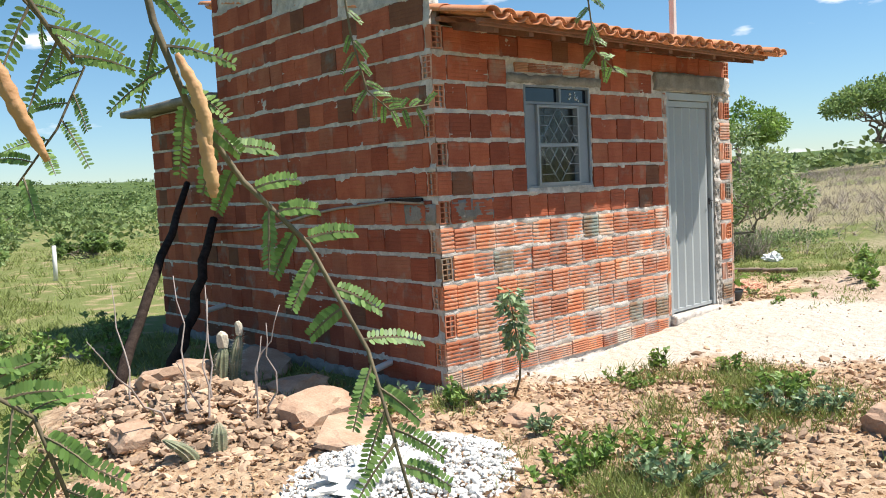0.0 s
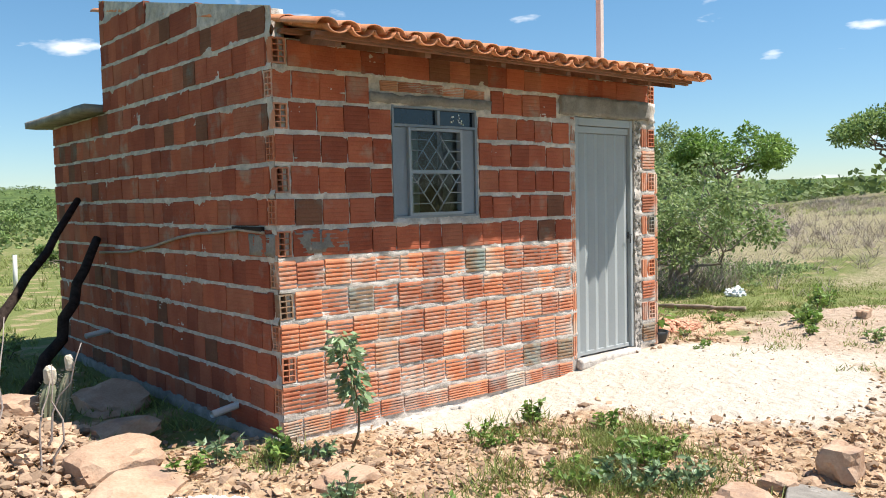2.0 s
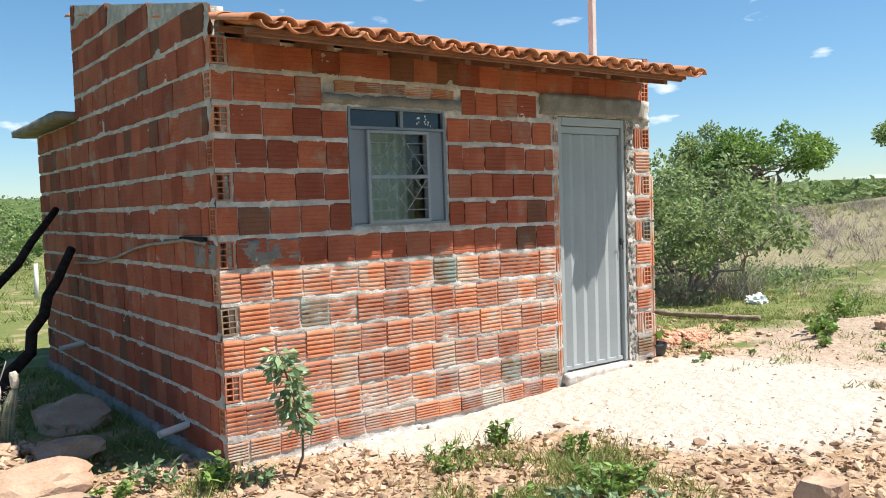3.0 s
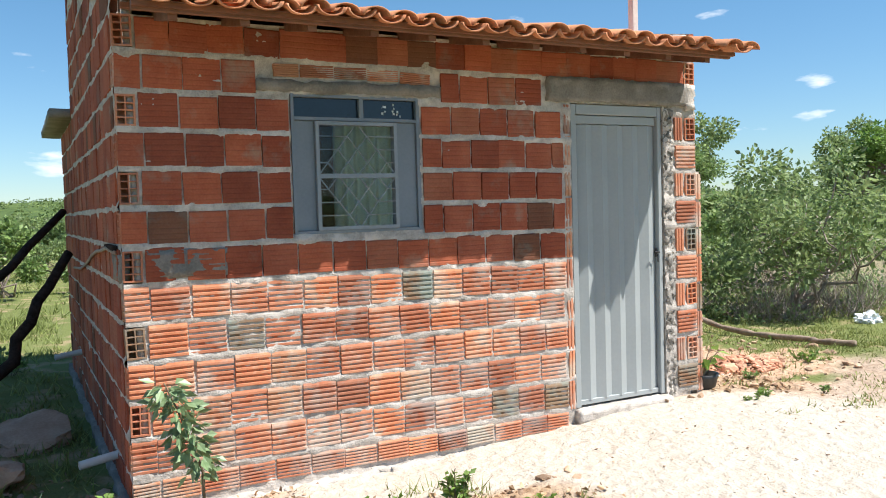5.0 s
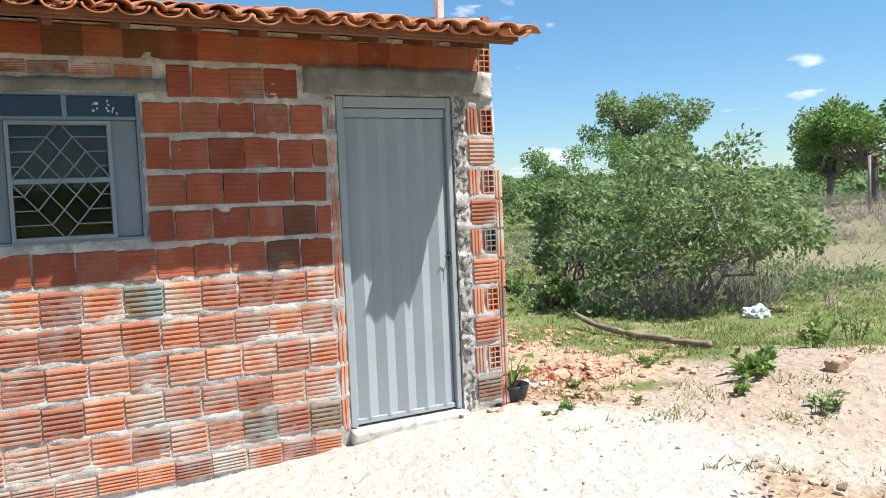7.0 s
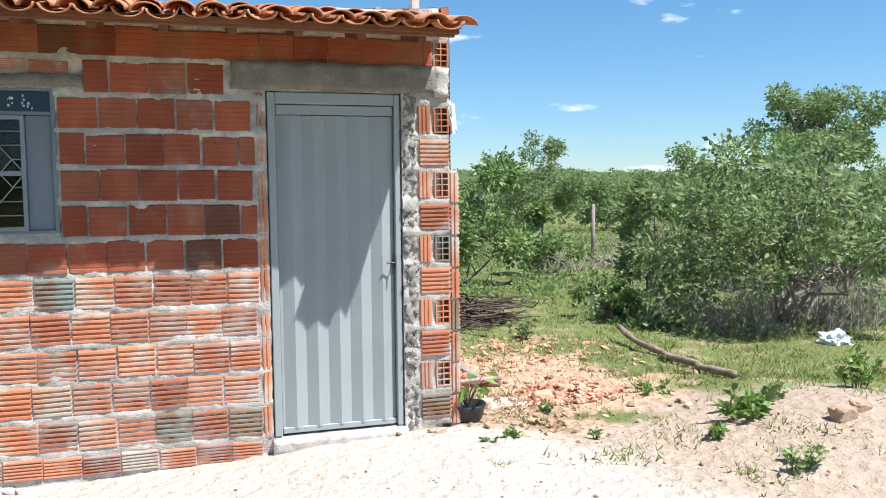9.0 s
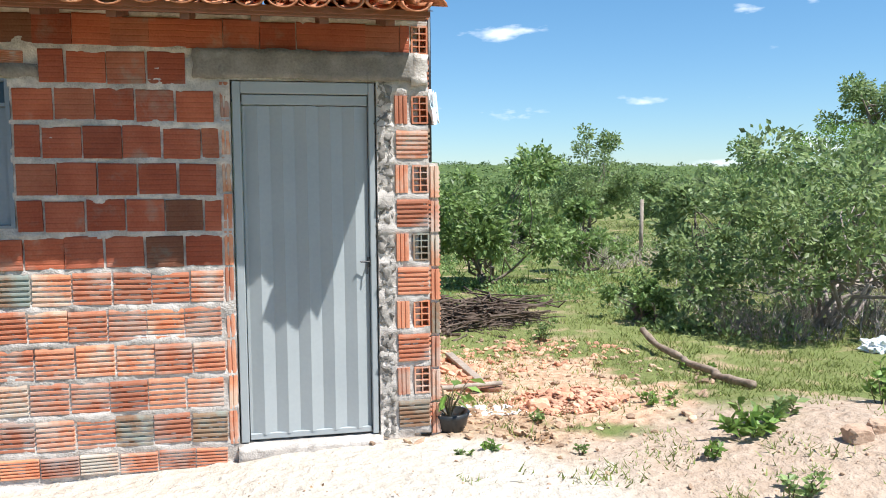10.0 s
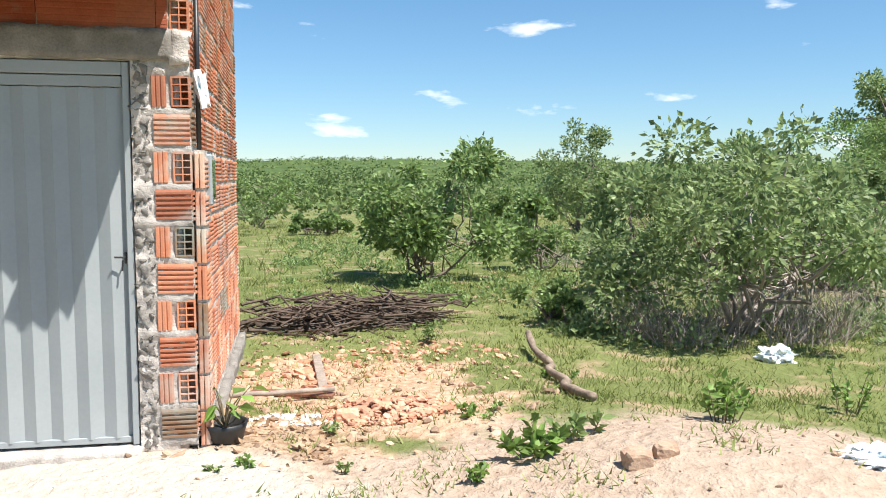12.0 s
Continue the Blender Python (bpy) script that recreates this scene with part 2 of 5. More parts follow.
# ---- mesh helpers ----
class Geo:
    """Vertices and faces of one mesh."""

    def __init__(self):
        self.v, self.f = [], []

    def add(self, vs, fs):
        o = len(self.v)
        self.v.extend([tuple(p) for p in vs])
        self.f.extend([tuple(i + o for i in q) for q in fs])
        return self

    def box(self, x0, y0, z0, x1, y1, z1, m=None, chamfer=0.0):
        bm = bmesh.new()
        bmesh.ops.create_cube(bm, size=1, matrix=Matrix.Translation(((x0 + x1) / 2, (y0 + y1) / 2, (z0 + z1) / 2)) @ Matrix.Diagonal((x1 - x0, y1 - y0, z1 - z0, 1)))
        if chamfer:
            bmesh.ops.bevel(bm, geom=bm.edges[:], offset=chamfer, segments=1, affect="EDGES")
        if m:
            bm.transform(m)
        bm.verts.ensure_lookup_table()
        self.add([p.co[:] for p in bm.verts], [[p.index for p in q.verts] for q in bm.faces])
        bm.free()
        return self

    def tube(self, pts, radii, n=8, cap=True):
        pts = [Vector(p) for p in pts]
        if not isinstance(radii, (list, tuple)):
            radii = [radii] * len(pts)
        vs, fs = [], []
        side = None
        for i, p in enumerate(pts):
            d = (pts[min(i + 1, len(pts) - 1)] - pts[max(i - 1, 0)]).normalized()
            if side is None:
                side = d.orthogonal().normalized()
            side = (side - d * side.dot(d)).normalized()
            up = d.cross(side)
            for k in range(n):
                a = 2 * math.pi * k / n
                vs.append(p + (side * math.cos(a) + up * math.sin(a)) * radii[i])
        for i in range(len(pts) - 1):
            for k in range(n):
                j = (k + 1) % n
                fs.append((i * n + k, i * n + j, (i + 1) * n + j, (i + 1) * n + k))
        if cap:
            fs.append(tuple(range(n - 1, -1, -1)))
            fs.append(tuple((len(pts) - 1) * n + k for k in range(n)))
        return self.add(vs, fs)

    def rock(self, x, y, z, sx, sy, sz, rng, turn=None, detail=1, rough=0.22):
        bm = bmesh.new()
        bmesh.ops.create_icosphere(bm, subdivisions=detail, radius=1)
        s = rng.random() * 50
        for p in bm.verts:
            k = 1 + rough * 2 * noise.noise(p.co * 1.3 + Vector((s, s, s))) + rough * 0.6 * noise.noise(p.co * 3.4 + Vector((s, 0, s)))
            q = p.co * k
            q = Vector([max(-0.78, min(0.78, c)) for c in q])
            p.co = Vector((q.x * sx, q.y * sy, q.z * sz))
        bm.transform(Matrix.Translation((x, y, z)) @ Matrix.Rotation(rng.random() * 6.3 if turn is None else turn, 4, "Z") @ Matrix.Rotation((rng.random() - 0.5) * 0.5, 4, "X"))
        self.add([p.co[:] for p in bm.verts], [[p.index for p in q.verts] for q in bm.faces])
        bm.free()
        return self

    def mesh(self, name, material, smooth=False):
        me = bpy.data.meshes.new(name)
        me.from_pydata(self.v, [], self.f)
        me.materials.append(material)
        if smooth:
            me.polygons.foreach_set("use_smooth", [True] * len(me.polygons))
        me.update()
        return me


def part(name, geo, material, parent=None, label="", smooth=False):
    ob = new(name, geo.mesh(name, material, smooth))
    if parent:
        ob.parent = parent
    if label:
        ob["label"] = label
    return ob


def thing(name, x, y, z, label, category, group="", rz=0.0):
    ob = new(name)
    ob.matrix_world = pose(x, y, z, 0, 0, rz)
    ob.empty_display_size = 0.1
    return tagged(ob, label, category, group)


def wavy(a, b, steps, bend, rng):
    """Points from a to b that wander sideways by up to bend."""
    a, b = Vector(a), Vector(b)
    s = rng.random() * 90
    return [a.lerp(b, i / steps) + Vector((noise.noise((s, i * 0.6, 0)), noise.noise((0, s, i * 0.6)), noise.noise((i * 0.6, 0, s)))) * bend * math.sin(math.pi * min(1, i / steps + 0.15)) for i in range(steps + 1)]


def leaf_geo(geo, p, d, length, width, rng, fold=0.25):
    """A pointed leaf of two folded halves at p along d."""
    d = d.normalized()
    s = d.cross(Vector((rng.uniform(-1, 1), rng.uniform(-1, 1), rng.uniform(0.1, 1)))).normalized()
    n = s.cross(d)
    a, b = p, p + d * length
    mid = p + d * length * 0.45
    geo.add([a, mid + s * width + n * width * fold, b, mid - s * width + n * width * fold], [(0, 1, 2), (0, 2, 3)])


def many_leaves(geo, p, d, size, width, seed, fold=0.25):
    """Folded pointed leaves for arrays of places, directions and sizes."""
    r = np.random.default_rng(seed)
    d = d / np.linalg.norm(d, axis=1, keepdims=True)
    ref = np.stack([r.uniform(-1, 1, len(p)), r.uniform(-1, 1, len(p)), r.uniform(0.1, 1, len(p))], 1)
    s = np.cross(d, ref)
    s /= np.linalg.norm(s, axis=1, keepdims=True) + 1e-9
    n = np.cross(s, d)
    size = size[:, None]
    mid, w = p + d * size * 0.45, size * width
    v = np.stack([p, mid + s * w + n * w * fold, p + d * size, mid - s * w + n * w * fold], 1).reshape(-1, 3)
    o = len(geo.v)
    i = np.arange(len(p))[:, None] * 4 + o
    geo.v.extend(v.tolist())
    geo.f.extend(np.concatenate([i + np.array([[0, 1, 2]]), i + np.array([[0, 2, 3]])], 1).reshape(-1, 3).tolist())


# ---- the lie of the land ----
def smooth01(a):
    a = np.clip(a, 0.0, 1.0)
    return a * a * (3 - 2 * a)


def bell(x, y, cx, cy, sx, sy):
    return np.exp(-(((x - cx) / sx) ** 2 + ((y - cy) / sy) ** 2))


def land(x, y):
    x, y = np.asarray(x, float), np.asarray(y, float)
    r = np.hypot(x - 5, y - 3)
    h = 0.03 + 0.14 * bell(x, y, 7.4, 3.7, 1.5, 1.6) + 0.05 * bell(x, y, 3.2, 3.6, 1.0, 0.9)
    h = h + 0.27 * bell(x, y, 10.1, 2.95, 1.25, 0.95) + 0.12 * bell(x, y, 9.9, 4.6, 1.2, 1.5)
    h = h + 0.22 * bell(x, y, 2.15, 5.0, 0.55, 0.9)
    h = h + 0.055 * np.clip(x - 12.5, 0, 60) * smooth01((x - 12.5) / 8) * smooth01((40 - y) / 30)
    h = h - 0.018 * np.clip(y - 7.5, 0, 60) * smooth01((y - 7.5) / 10)
    h = h + 0.02 * np.sin(1.9 * x + 0.7 * y) * np.cos(1.3 * y - 0.6 * x) * smooth01((r - 2) / 3)
    far = smooth01((r - 160) / 900)
    h = h + far * (15 + 5 * np.sin(x / 210 + 1.0) + 4 * np.cos(y / 170 + x / 390)) + 0.9 * far * np.sin(x / 17.0) * np.cos(y / 21.0)
    return h


def land1(x, y):
    return float(land(x, y))


def axis(c0, c1, fine, far):
    mid = np.arange(c0, c1 + fine / 2, fine)
    step, out, a, b = fine, [], c1, c0
    lo, hi = [], []
    while a < far:
        step *= 1.12
        a += step
        b -= step
        hi.append(a)
        lo.append(b)
    return np.concatenate([np.array(lo[::-1]), mid, np.array(hi)])


def bumps(x, y):
    """Cheap smooth noise on arrays."""
    return (np.sin(2.1 * x + 1.3 * np.sin(1.7 * y)) * np.cos(2.6 * y + 1.1 * np.sin(2.3 * x)) + 0.6 * np.sin(5.3 * x + 2.0 * np.cos(4.1 * y)) * np.cos(4.7 * y - 1.4 * np.sin(3.9 * x))) / 1.6


def zones(x, y):
    """Shares of pale swept sand, brown stony litter, reddish earth; what remains is grass."""
    b = bumps(x, y) * 0.3
    slab = smooth01(1.6 - np.hypot((x - 6.95) / 1.45, (y - 3.05) / 1.25) * 1.25 + 0.25 * b) * smooth01((4.6 - y) / 0.6)
    mound = smooth01(1.75 - np.hypot((x - 9.9) / 1.85, (y - 2.75) / 1.35) * 1.2 + 0.5 * b)
    skirt = smooth01(1.6 - np.hypot((x - 5.75) / 1.55, (y - 3.85) / 0.50) * 1.2 + 0.5 * b)
    sand = np.maximum(np.maximum(slab, mound), skirt)
    near = smooth01((8.9 - x) / 1.2 + 0.4 * b) * smooth01((5.0 - y) / 1.0 + 0.4 * b) * smooth01((x + 0.4) / 1.5) * smooth01((y + 1.2) / 1.6 + 0.4 * b)
    heap = smooth01(1.7 - np.hypot((x - 2.3) / 1.0, (y - 5.0) / 1.5) * 1.2 + 0.4 * b)
    litter = np.clip(np.maximum(near, heap), 0, 1) * (1 - 0.85 * smooth01((x - 2.55) / 0.3) * smooth01((y - 4.35) / 0.3) * (x < 3.9))
    yard = smooth01(1.5 - np.hypot((x - 8.3) / 1.2, (y - 5.6) / 1.8) * 1.2 + 2.0 * b)
    return sand, litter, yard


def dry_slope(x, y):
    """Share of dry tan scrub earth on the rise beyond the clearing."""
    return smooth01((x - 12.5) / 3) * smooth01((y - 3) / 2) * smooth01((26 - y) / 10) * smooth01((60 - x) / 20) * (0.65 + 0.5 * bumps(x * 0.35, y * 0.35))


gx, gy = axis(-2.0, 14.0, 0.07, 2600), axis(-3.0, 12.0, 0.07, 2600)
GX, GY = np.meshgrid(gx, gy)
GZ = land(GX, GY)
near_mask = smooth01((9 - np.hypot(GX - 6, GY - 4)) / 3)
GZ = GZ + near_mask * (0.012 * bumps(GX * 3.1, GY * 3.3) + np.random.default_rng(3).normal(0, 0.004, GX.shape))
me = bpy.data.meshes.new("ground")
nx, ny = len(gx), len(gy)
idx = np.arange(nx * ny).reshape(ny, nx)
quads = np.stack([idx[:-1, :-1], idx[:-1, 1:], idx[1:, 1:], idx[1:, :-1]], -1).reshape(-1, 4)
me.from_pydata(np.stack([GX, GY, GZ], -1).reshape(-1, 3).tolist(), [], quads.tolist())
me.polygons.foreach_set("use_smooth", [True] * len(me.polygons))
sand_a, litter_a, yard_a = zones(GX, GY)
for nm, arr in (("sand", sand_a), ("litter", litter_a), ("yard", yard_a), ("dry", dry_slope(GX, GY)), ("pink", smooth01((GX - 7.9) / 0.9 + 0.4 * bumps(GX, GY))), ("wood", smooth01((np.hypot(GX - 5, GY) - 60) / 90))):
    at = me.attributes.new(nm, "FLOAT", "POINT")
    at.data.foreach_set("value", arr.reshape(-1).astype(np.float32))


def ground_material():
    m = bpy.data.materials.new("earth_and_grass")
    m.use_nodes = True
    n, l = m.node_tree.nodes, m.node_tree.links
    p = n["Principled BSDF"]
    p.inputs["Roughness"].default_value = 0.95
    p.inputs["Specular IOR Level"].default_value = 0.1
    geo = n.new("ShaderNodeNewGeometry")

    def noise_at(s, d=5.0):
        t = n.new("ShaderNodeTexNoise")
        t.inputs["Scale"].default_value, t.inputs["Detail"].default_value = s, d
        l.new(geo.outputs["Position"], t.inputs["Vector"])
        return t.outputs["Fac"]

    def blend(fac, a, b):
        x = n.new("ShaderNodeMix")
        x.data_type = "RGBA"
        for sock, val in (("A", a), ("B", b)):
            if isinstance(val, tuple):
                x.inputs[sock].default_value = (*val, 1)
            else:
                l.new(val, x.inputs[sock])
        l.new(fac, x.inputs["Factor"])
        return x.outputs["Result"]

    def sharpen(sock, lo, hi):
        r = n.new("ShaderNodeMapRange")
        r.inputs["From Min"].default_value, r.inputs["From Max"].default_value = lo, hi
        l.new(sock, r.inputs["Value"])
        return r.outputs["Result"]

    def plain(name):
        a = n.new("ShaderNodeAttribute")
        a.attribute_name = name
        return a.outputs["Fac"]

    def edge(name):
        a = n.new("ShaderNodeAttribute")
        a.attribute_name = name
        s = n.new("ShaderNodeMath")
        s.operation = "MULTIPLY_ADD"
        l.new(big, s.inputs[0])
        s.inputs[1].default_value = 0.7
        l.new(a.outputs["Fac"], s.inputs[2])
        return sharpen(s.outputs[0], 0.68, 1.0)

    big, mid, fine = noise_at(2.3), noise_at(14), noise_at(85, 3)
    far = noise_at(0.11, 8)
    green = blend(sharpen(far, 0.35, 0.65), (0.115, 0.145, 0.042), (0.20, 0.22, 0.08))
    green = blend(sharpen(mid, 0.4, 0.7), green, (0.175, 0.185, 0.065))
    green = blend(sharpen(big, 0.53, 0.66), green, (0.36, 0.27, 0.16))
    yard = blend(sharpen(mid, 0.35, 0.65), (0.44, 0.27, 0.165), (0.58, 0.42, 0.29))
    litter = blend(sharpen(mid, 0.35, 0.65), (0.30, 0.19, 0.115), (0.50, 0.36, 0.24))
    sand = blend(sharpen(mid, 0.3, 0.7), (0.47, 0.405, 0.335), (0.56, 0.495, 0.415))
    sand = blend(sharpen(fine, 0.63, 0.72), sand, (0.44, 0.36, 0.28))
    dry = blend(sharpen(mid, 0.35, 0.65), (0.195, 0.18, 0.092), (0.34, 0.285, 0.18))
    colour = blend(edge("dry"), green, dry)
    colour = blend(edge("yard"), colour, yard)
    colour = blend(edge("litter"), colour, litter)
    pink = blend(sharpen(mid, 0.3, 0.7), (0.39, 0.285, 0.205), (0.50, 0.385, 0.295))
    pink = blend(sharpen(fine, 0.60, 0.72), pink, (0.38, 0.27, 0.19))
    sand = blend(plain("pink"), sand, pink)
    colour = blend(edge("sand"), colour, sand)
    woods = blend(sharpen(noise_at(0.16, 10), 0.38, 0.62), (0.038, 0.066, 0.020), (0.125, 0.170, 0.052))
    colour = blend(plain("wood"), colour, woods)
    l.new(colour, p.inputs["Base Color"])
    b1 = n.new("ShaderNodeBump")
    b1.inputs["Strength"].default_value, b1.inputs["Distance"].default_value = 0.7, 0.012
    l.new(fine, b1.inputs["Height"])
    b2 = n.new("ShaderNodeBump")
    b2.inputs["Strength"].default_value, b2.inputs["Distance"].default_value = 0.8, 0.05
    l.new(mid, b2.inputs["Height"])
    l.new(b1.outputs["Normal"], b2.inputs["Normal"])
    l.new(b2.outputs["Normal"], p.inputs["Normal"])
    return m


me.materials.append(ground_material())
ground = tagged(new("ground", me), "sandy earth with short grass and stones", "ground", kind="structure")

# ---- the house: outer shell ----
X0, X1, YF, YB, YL = 3.62, 7.46, 4.07, 7.08, 8.68
COURSE, JOINT = 0.194, 0.038
THICK = 0.10
Z_REF = 1.222


def left_top(u_y):
    """Top of the west wall at the depth y."""
    return 2.71 + 0.205 * (u_y - 4.0)


def wall_shell(name, m, length, bottom, top, holes, label, step=0.018, bed=lambda u, z: 0.0):
    """A wall's mortar face with its relief, and the core behind it. Local x along, y inward, z up. holes: x0, x1, z0, z1, through."""
    g = Geo()
    rng = np.random.default_rng(len(name))
    us = np.arange(0, length + step, step)
    us[-1] = length
    zmax = max(top(0), top(length))
    zs = np.arange(bottom, zmax + step, step)
    s = len(name) * 3.7
    vid = {}

    def vert(i, j):
        if (i, j) not in vid:
            u, z = us[i], min(zs[j], top(us[i]))
            squeeze = math.exp(-((bed(u, z) - 0.5) / 0.13) ** 2)
            d = 0.004 - 0.009 * squeeze + 0.011 * noise.noise((u * 9 + s, z * 14, s)) + 0.007 * noise.noise((u * 31, z * 37, s))
            vid[(i, j)] = len(g.v)
            g.v.append((u, d, z))
        return vid[(i, j)]

    for i in range(len(us) - 1):
        uc = (us[i] + us[i + 1]) / 2
        tp = top(uc)
        for j in range(len(zs) - 1):
            zc = (zs[j] + zs[j + 1]) / 2
            if zs[j] > tp or any(h[0] < uc < h[1] and h[2] < zc < h[3] for h in holes):
                continue
            g.f.append((vert(i, j), vert(i + 1, j), vert(i + 1, j + 1), vert(i, j + 1)))
    # core, cut by the real openings
    through_holes = [h for h in holes if h[4]]
    cuts = sorted({0.012, length - 0.012, *[h[0] for h in through_holes], *[h[1] for h in through_holes]})
    for a, b in zip(cuts[:-1], cuts[1:]):
        spans = [(bottom - 0.25, None)]
        for h in sorted(through_holes, key=lambda q: q[2]):
            if h[0] < (a + b) / 2 < h[1]:
                spans = [(spans[0][0], h[2])] + [(h[3], None)] if spans[-1][1] is None else spans
        n = max(1, int((b - a) / 0.5))
        for k in range(n):
            ua, ub = a + (b - a) * k / n, a + (b - a) * (k + 1) / n
            for lo, hi in spans:
                t0, t1 = (hi, hi) if hi is not None else (top(ua) - 0.012, top(ub) - 0.012)
                g.add([(ua, 0.055, lo), (ub, 0.055, lo), (ub, THICK, lo), (ua, THICK, lo), (ua, 0.055, t0), (ub, 0.055, t1), (ub, THICK, t1), (ua, THICK, t0)],
                      [(0, 3, 2, 1), (4, 5, 6, 7), (0, 1, 5, 4), (1, 2, 6, 5), (2, 3, 7, 6), (3, 0, 4, 7)])
    # reveals of the openings
    for x0, x1, z0, z1, thru in holes:
        if thru:
            g.add([(x0, 0, z0), (x0, 0.055, z0), (x0, 0.055, z1), (x0, 0, z1)], [(0, 1, 2, 3)])
            g.add([(x1, 0, z0), (x1, 0.055, z0), (x1, 0.055, z1), (x1, 0, z1)], [(3, 2, 1, 0)])
            g.add([(x0, 0, z0), (x1, 0, z0), (x1, 0.055, z0), (x0, 0.055, z0)], [(0, 1, 2, 3)])
            g.add([(x0, 0, z1), (x1, 0, z1), (x1, 0.055, z1), (x0, 0.055, z1)], [(3, 2, 1, 0)])
    ob = new(name, g.mesh(name, MORTAR, True))
    ob.matrix_world = m
    return tagged(ob, label, "wall", kind="structure")


M_FRONT = Matrix.Translation((X0, YF, 0))
M_LEFT = Matrix.Translation((X0, YB, 0)) @ Matrix.Rotation(radians(-90), 4, "Z")
M_LEAN = Matrix.Translation((X0 + 0.006, YL, 0)) @ Matrix.Rotation(radians(-90), 4, "Z")
M_RIGHT = Matrix.Translation((X1, YF, 0)) @ Matrix.Rotation(radians(90), 4, "Z")
L_FRONT, L_LEFT, L_LEAN, L_RIGHT = X1 - X0, YB - YF, YL - YB, 7.48 - YF

WIN = (4.505 - X0, 5.285 - X0, 1.425, 2.195)
DOOR = (6.375 - X0, 7.165 - X0, 0.10, 2.205)


def front_z(n, u):
    """Foot of course n of the front wall: its bed joints dip a little towards the door."""
    return Z_REF + COURSE * n - 0.006 * u


HOLE_W = 0.094
front_holes, left_holes, right_holes = [], [], []
for n in range(-6, 7):
    z = front_z(n, 0.0)
    if n % 2 == 0:
        front_holes.append((-0.01, HOLE_W + 0.002, z, z + COURSE - JOINT, False))
    else:
        left_holes.append((L_LEFT - HOLE_W - 0.002, L_LEFT + 0.05, z, z + COURSE - JOINT, False))
    z = front_z(n, L_FRONT)
    if n % 2 == 0:
        front_holes.append((L_FRONT - HOLE_W - 0.002, L_FRONT + 0.01, z, z + COURSE - JOINT, False))

wall_front = wall_shell("wall_front", M_FRONT, L_FRONT, -0.1, lambda u: 2.545, [(*WIN, True), (*DOOR, True)] + front_holes, "bare hollow-brick front wall with rough mortar joints", bed=lambda u, z: ((z - front_z(0, u) + JOINT / 2) / COURSE + 0.5) % 1)
wall_left = wall_shell("wall_west", M_LEFT, L_LEFT, -0.15, lambda u: left_top(YB - u), left_holes, "shaded bare hollow-brick side wall with stepped top", bed=lambda u, z: ((z - Z_REF + JOINT / 2) / COURSE + 0.5) % 1)
wall_lean = wall_shell("wall_lean_to", M_LEAN, L_LEAN, -0.2, lambda u: 2.37, [], "low brick wall of the rear lean-to")
wall_right = wall_shell("wall_east", M_RIGHT, L_RIGHT, -0.15, lambda u: left_top(YF + u) + 0.0, [], "sunlit bare hollow-brick side wall")

g = Geo()
g.box(X0 + 0.03, YB - 0.1, -0.2, 5.85, YB - 0.004, 3.2)
g.box(6.95, YB - 0.1, -0.2, X1 - 0.11, YB - 0.004, 3.2)
g.box(5.85, YB - 0.1, 2.35, 6.95, YB - 0.004, 3.2)
tagged(part("wall_back", g, PLASTER), "plain rear wall of the small house", "wall", kind="structure")
g = Geo().box(X0 + 0.11, YF + 0.1, 0.05, X1 - 0.11, YB - 0.1, 0.17)
tagged(part("floor", g, CONCRETE), "bare cement floor inside the house", "floor", kind="structure")
g = Geo().box(X0 + 0.11, YL - 0.1, -0.2, 5.4, YL, 2.3)
tagged(part("wall_rear_lean_to", g, PLASTER), "plain rear wall of the lean-to", "wall", kind="structure")

# ---- lintels, sills, jambs ----
def rough_block(name, x0, y0, z0, x1, y1, z1, material, label, seed, amount=0.012, cell=0.03, crust=0.0):
    """A hand-cast block: a box with a gridded, uneven surface."""
    bm = bmesh.new()
    bmesh.ops.create_cube(bm, size=1, matrix=Matrix.Translation(((x0 + x1) / 2, (y0 + y1) / 2, (z0 + z1) / 2)) @ Matrix.Diagonal((x1 - x0, y1 - y0, z1 - z0, 1)))
    for ax, ext in enumerate((x1 - x0, y1 - y0, z1 - z0)):
        k = min(160, int(ext / cell))
        if k > 1:
            es = [e for e in bm.edges if abs((e.verts[0].co - e.verts[1].co)[ax]) > ext * 0.9]
            bmesh.ops.subdivide_edges(bm, edges=es, cuts=k - 1, use_grid_fill=True)
    for p in bm.verts:
        q = p.co * 11 + Vector((seed, seed * 2, 0))
        p.co += Vector((noise.noise(q), noise.noise(q + Vector((9, 0, 0))) , noise.noise(q + Vector((0, 9, 0))))) * amount + Vector((noise.noise(q * 3.1), noise.noise(q * 2.9), noise.noise(q * 3.3))) * amount * 0.5 + Vector((noise.noise(q * 7.1), noise.noise(q * 6.9), noise.noise(q * 7.3))) * amount * 0.35 + Vector((noise.noise(q * 3.7), noise.noise(q * 4.1), noise.noise(q * 3.3))) * crust + Vector((noise.noise(q * 8.7), noise.noise(q * 9.1), noise.noise(q * 8.3))) * crust * 0.5
    g = Geo()
    bm.verts.index_update()
    g.add([p.co[:] for p in bm.verts], [[p.index for p in q.verts] for q in bm.faces])
    bm.free()
    return tagged(part(name, g, material, None, "", True), label, name.split("_")[-1], kind="structure")


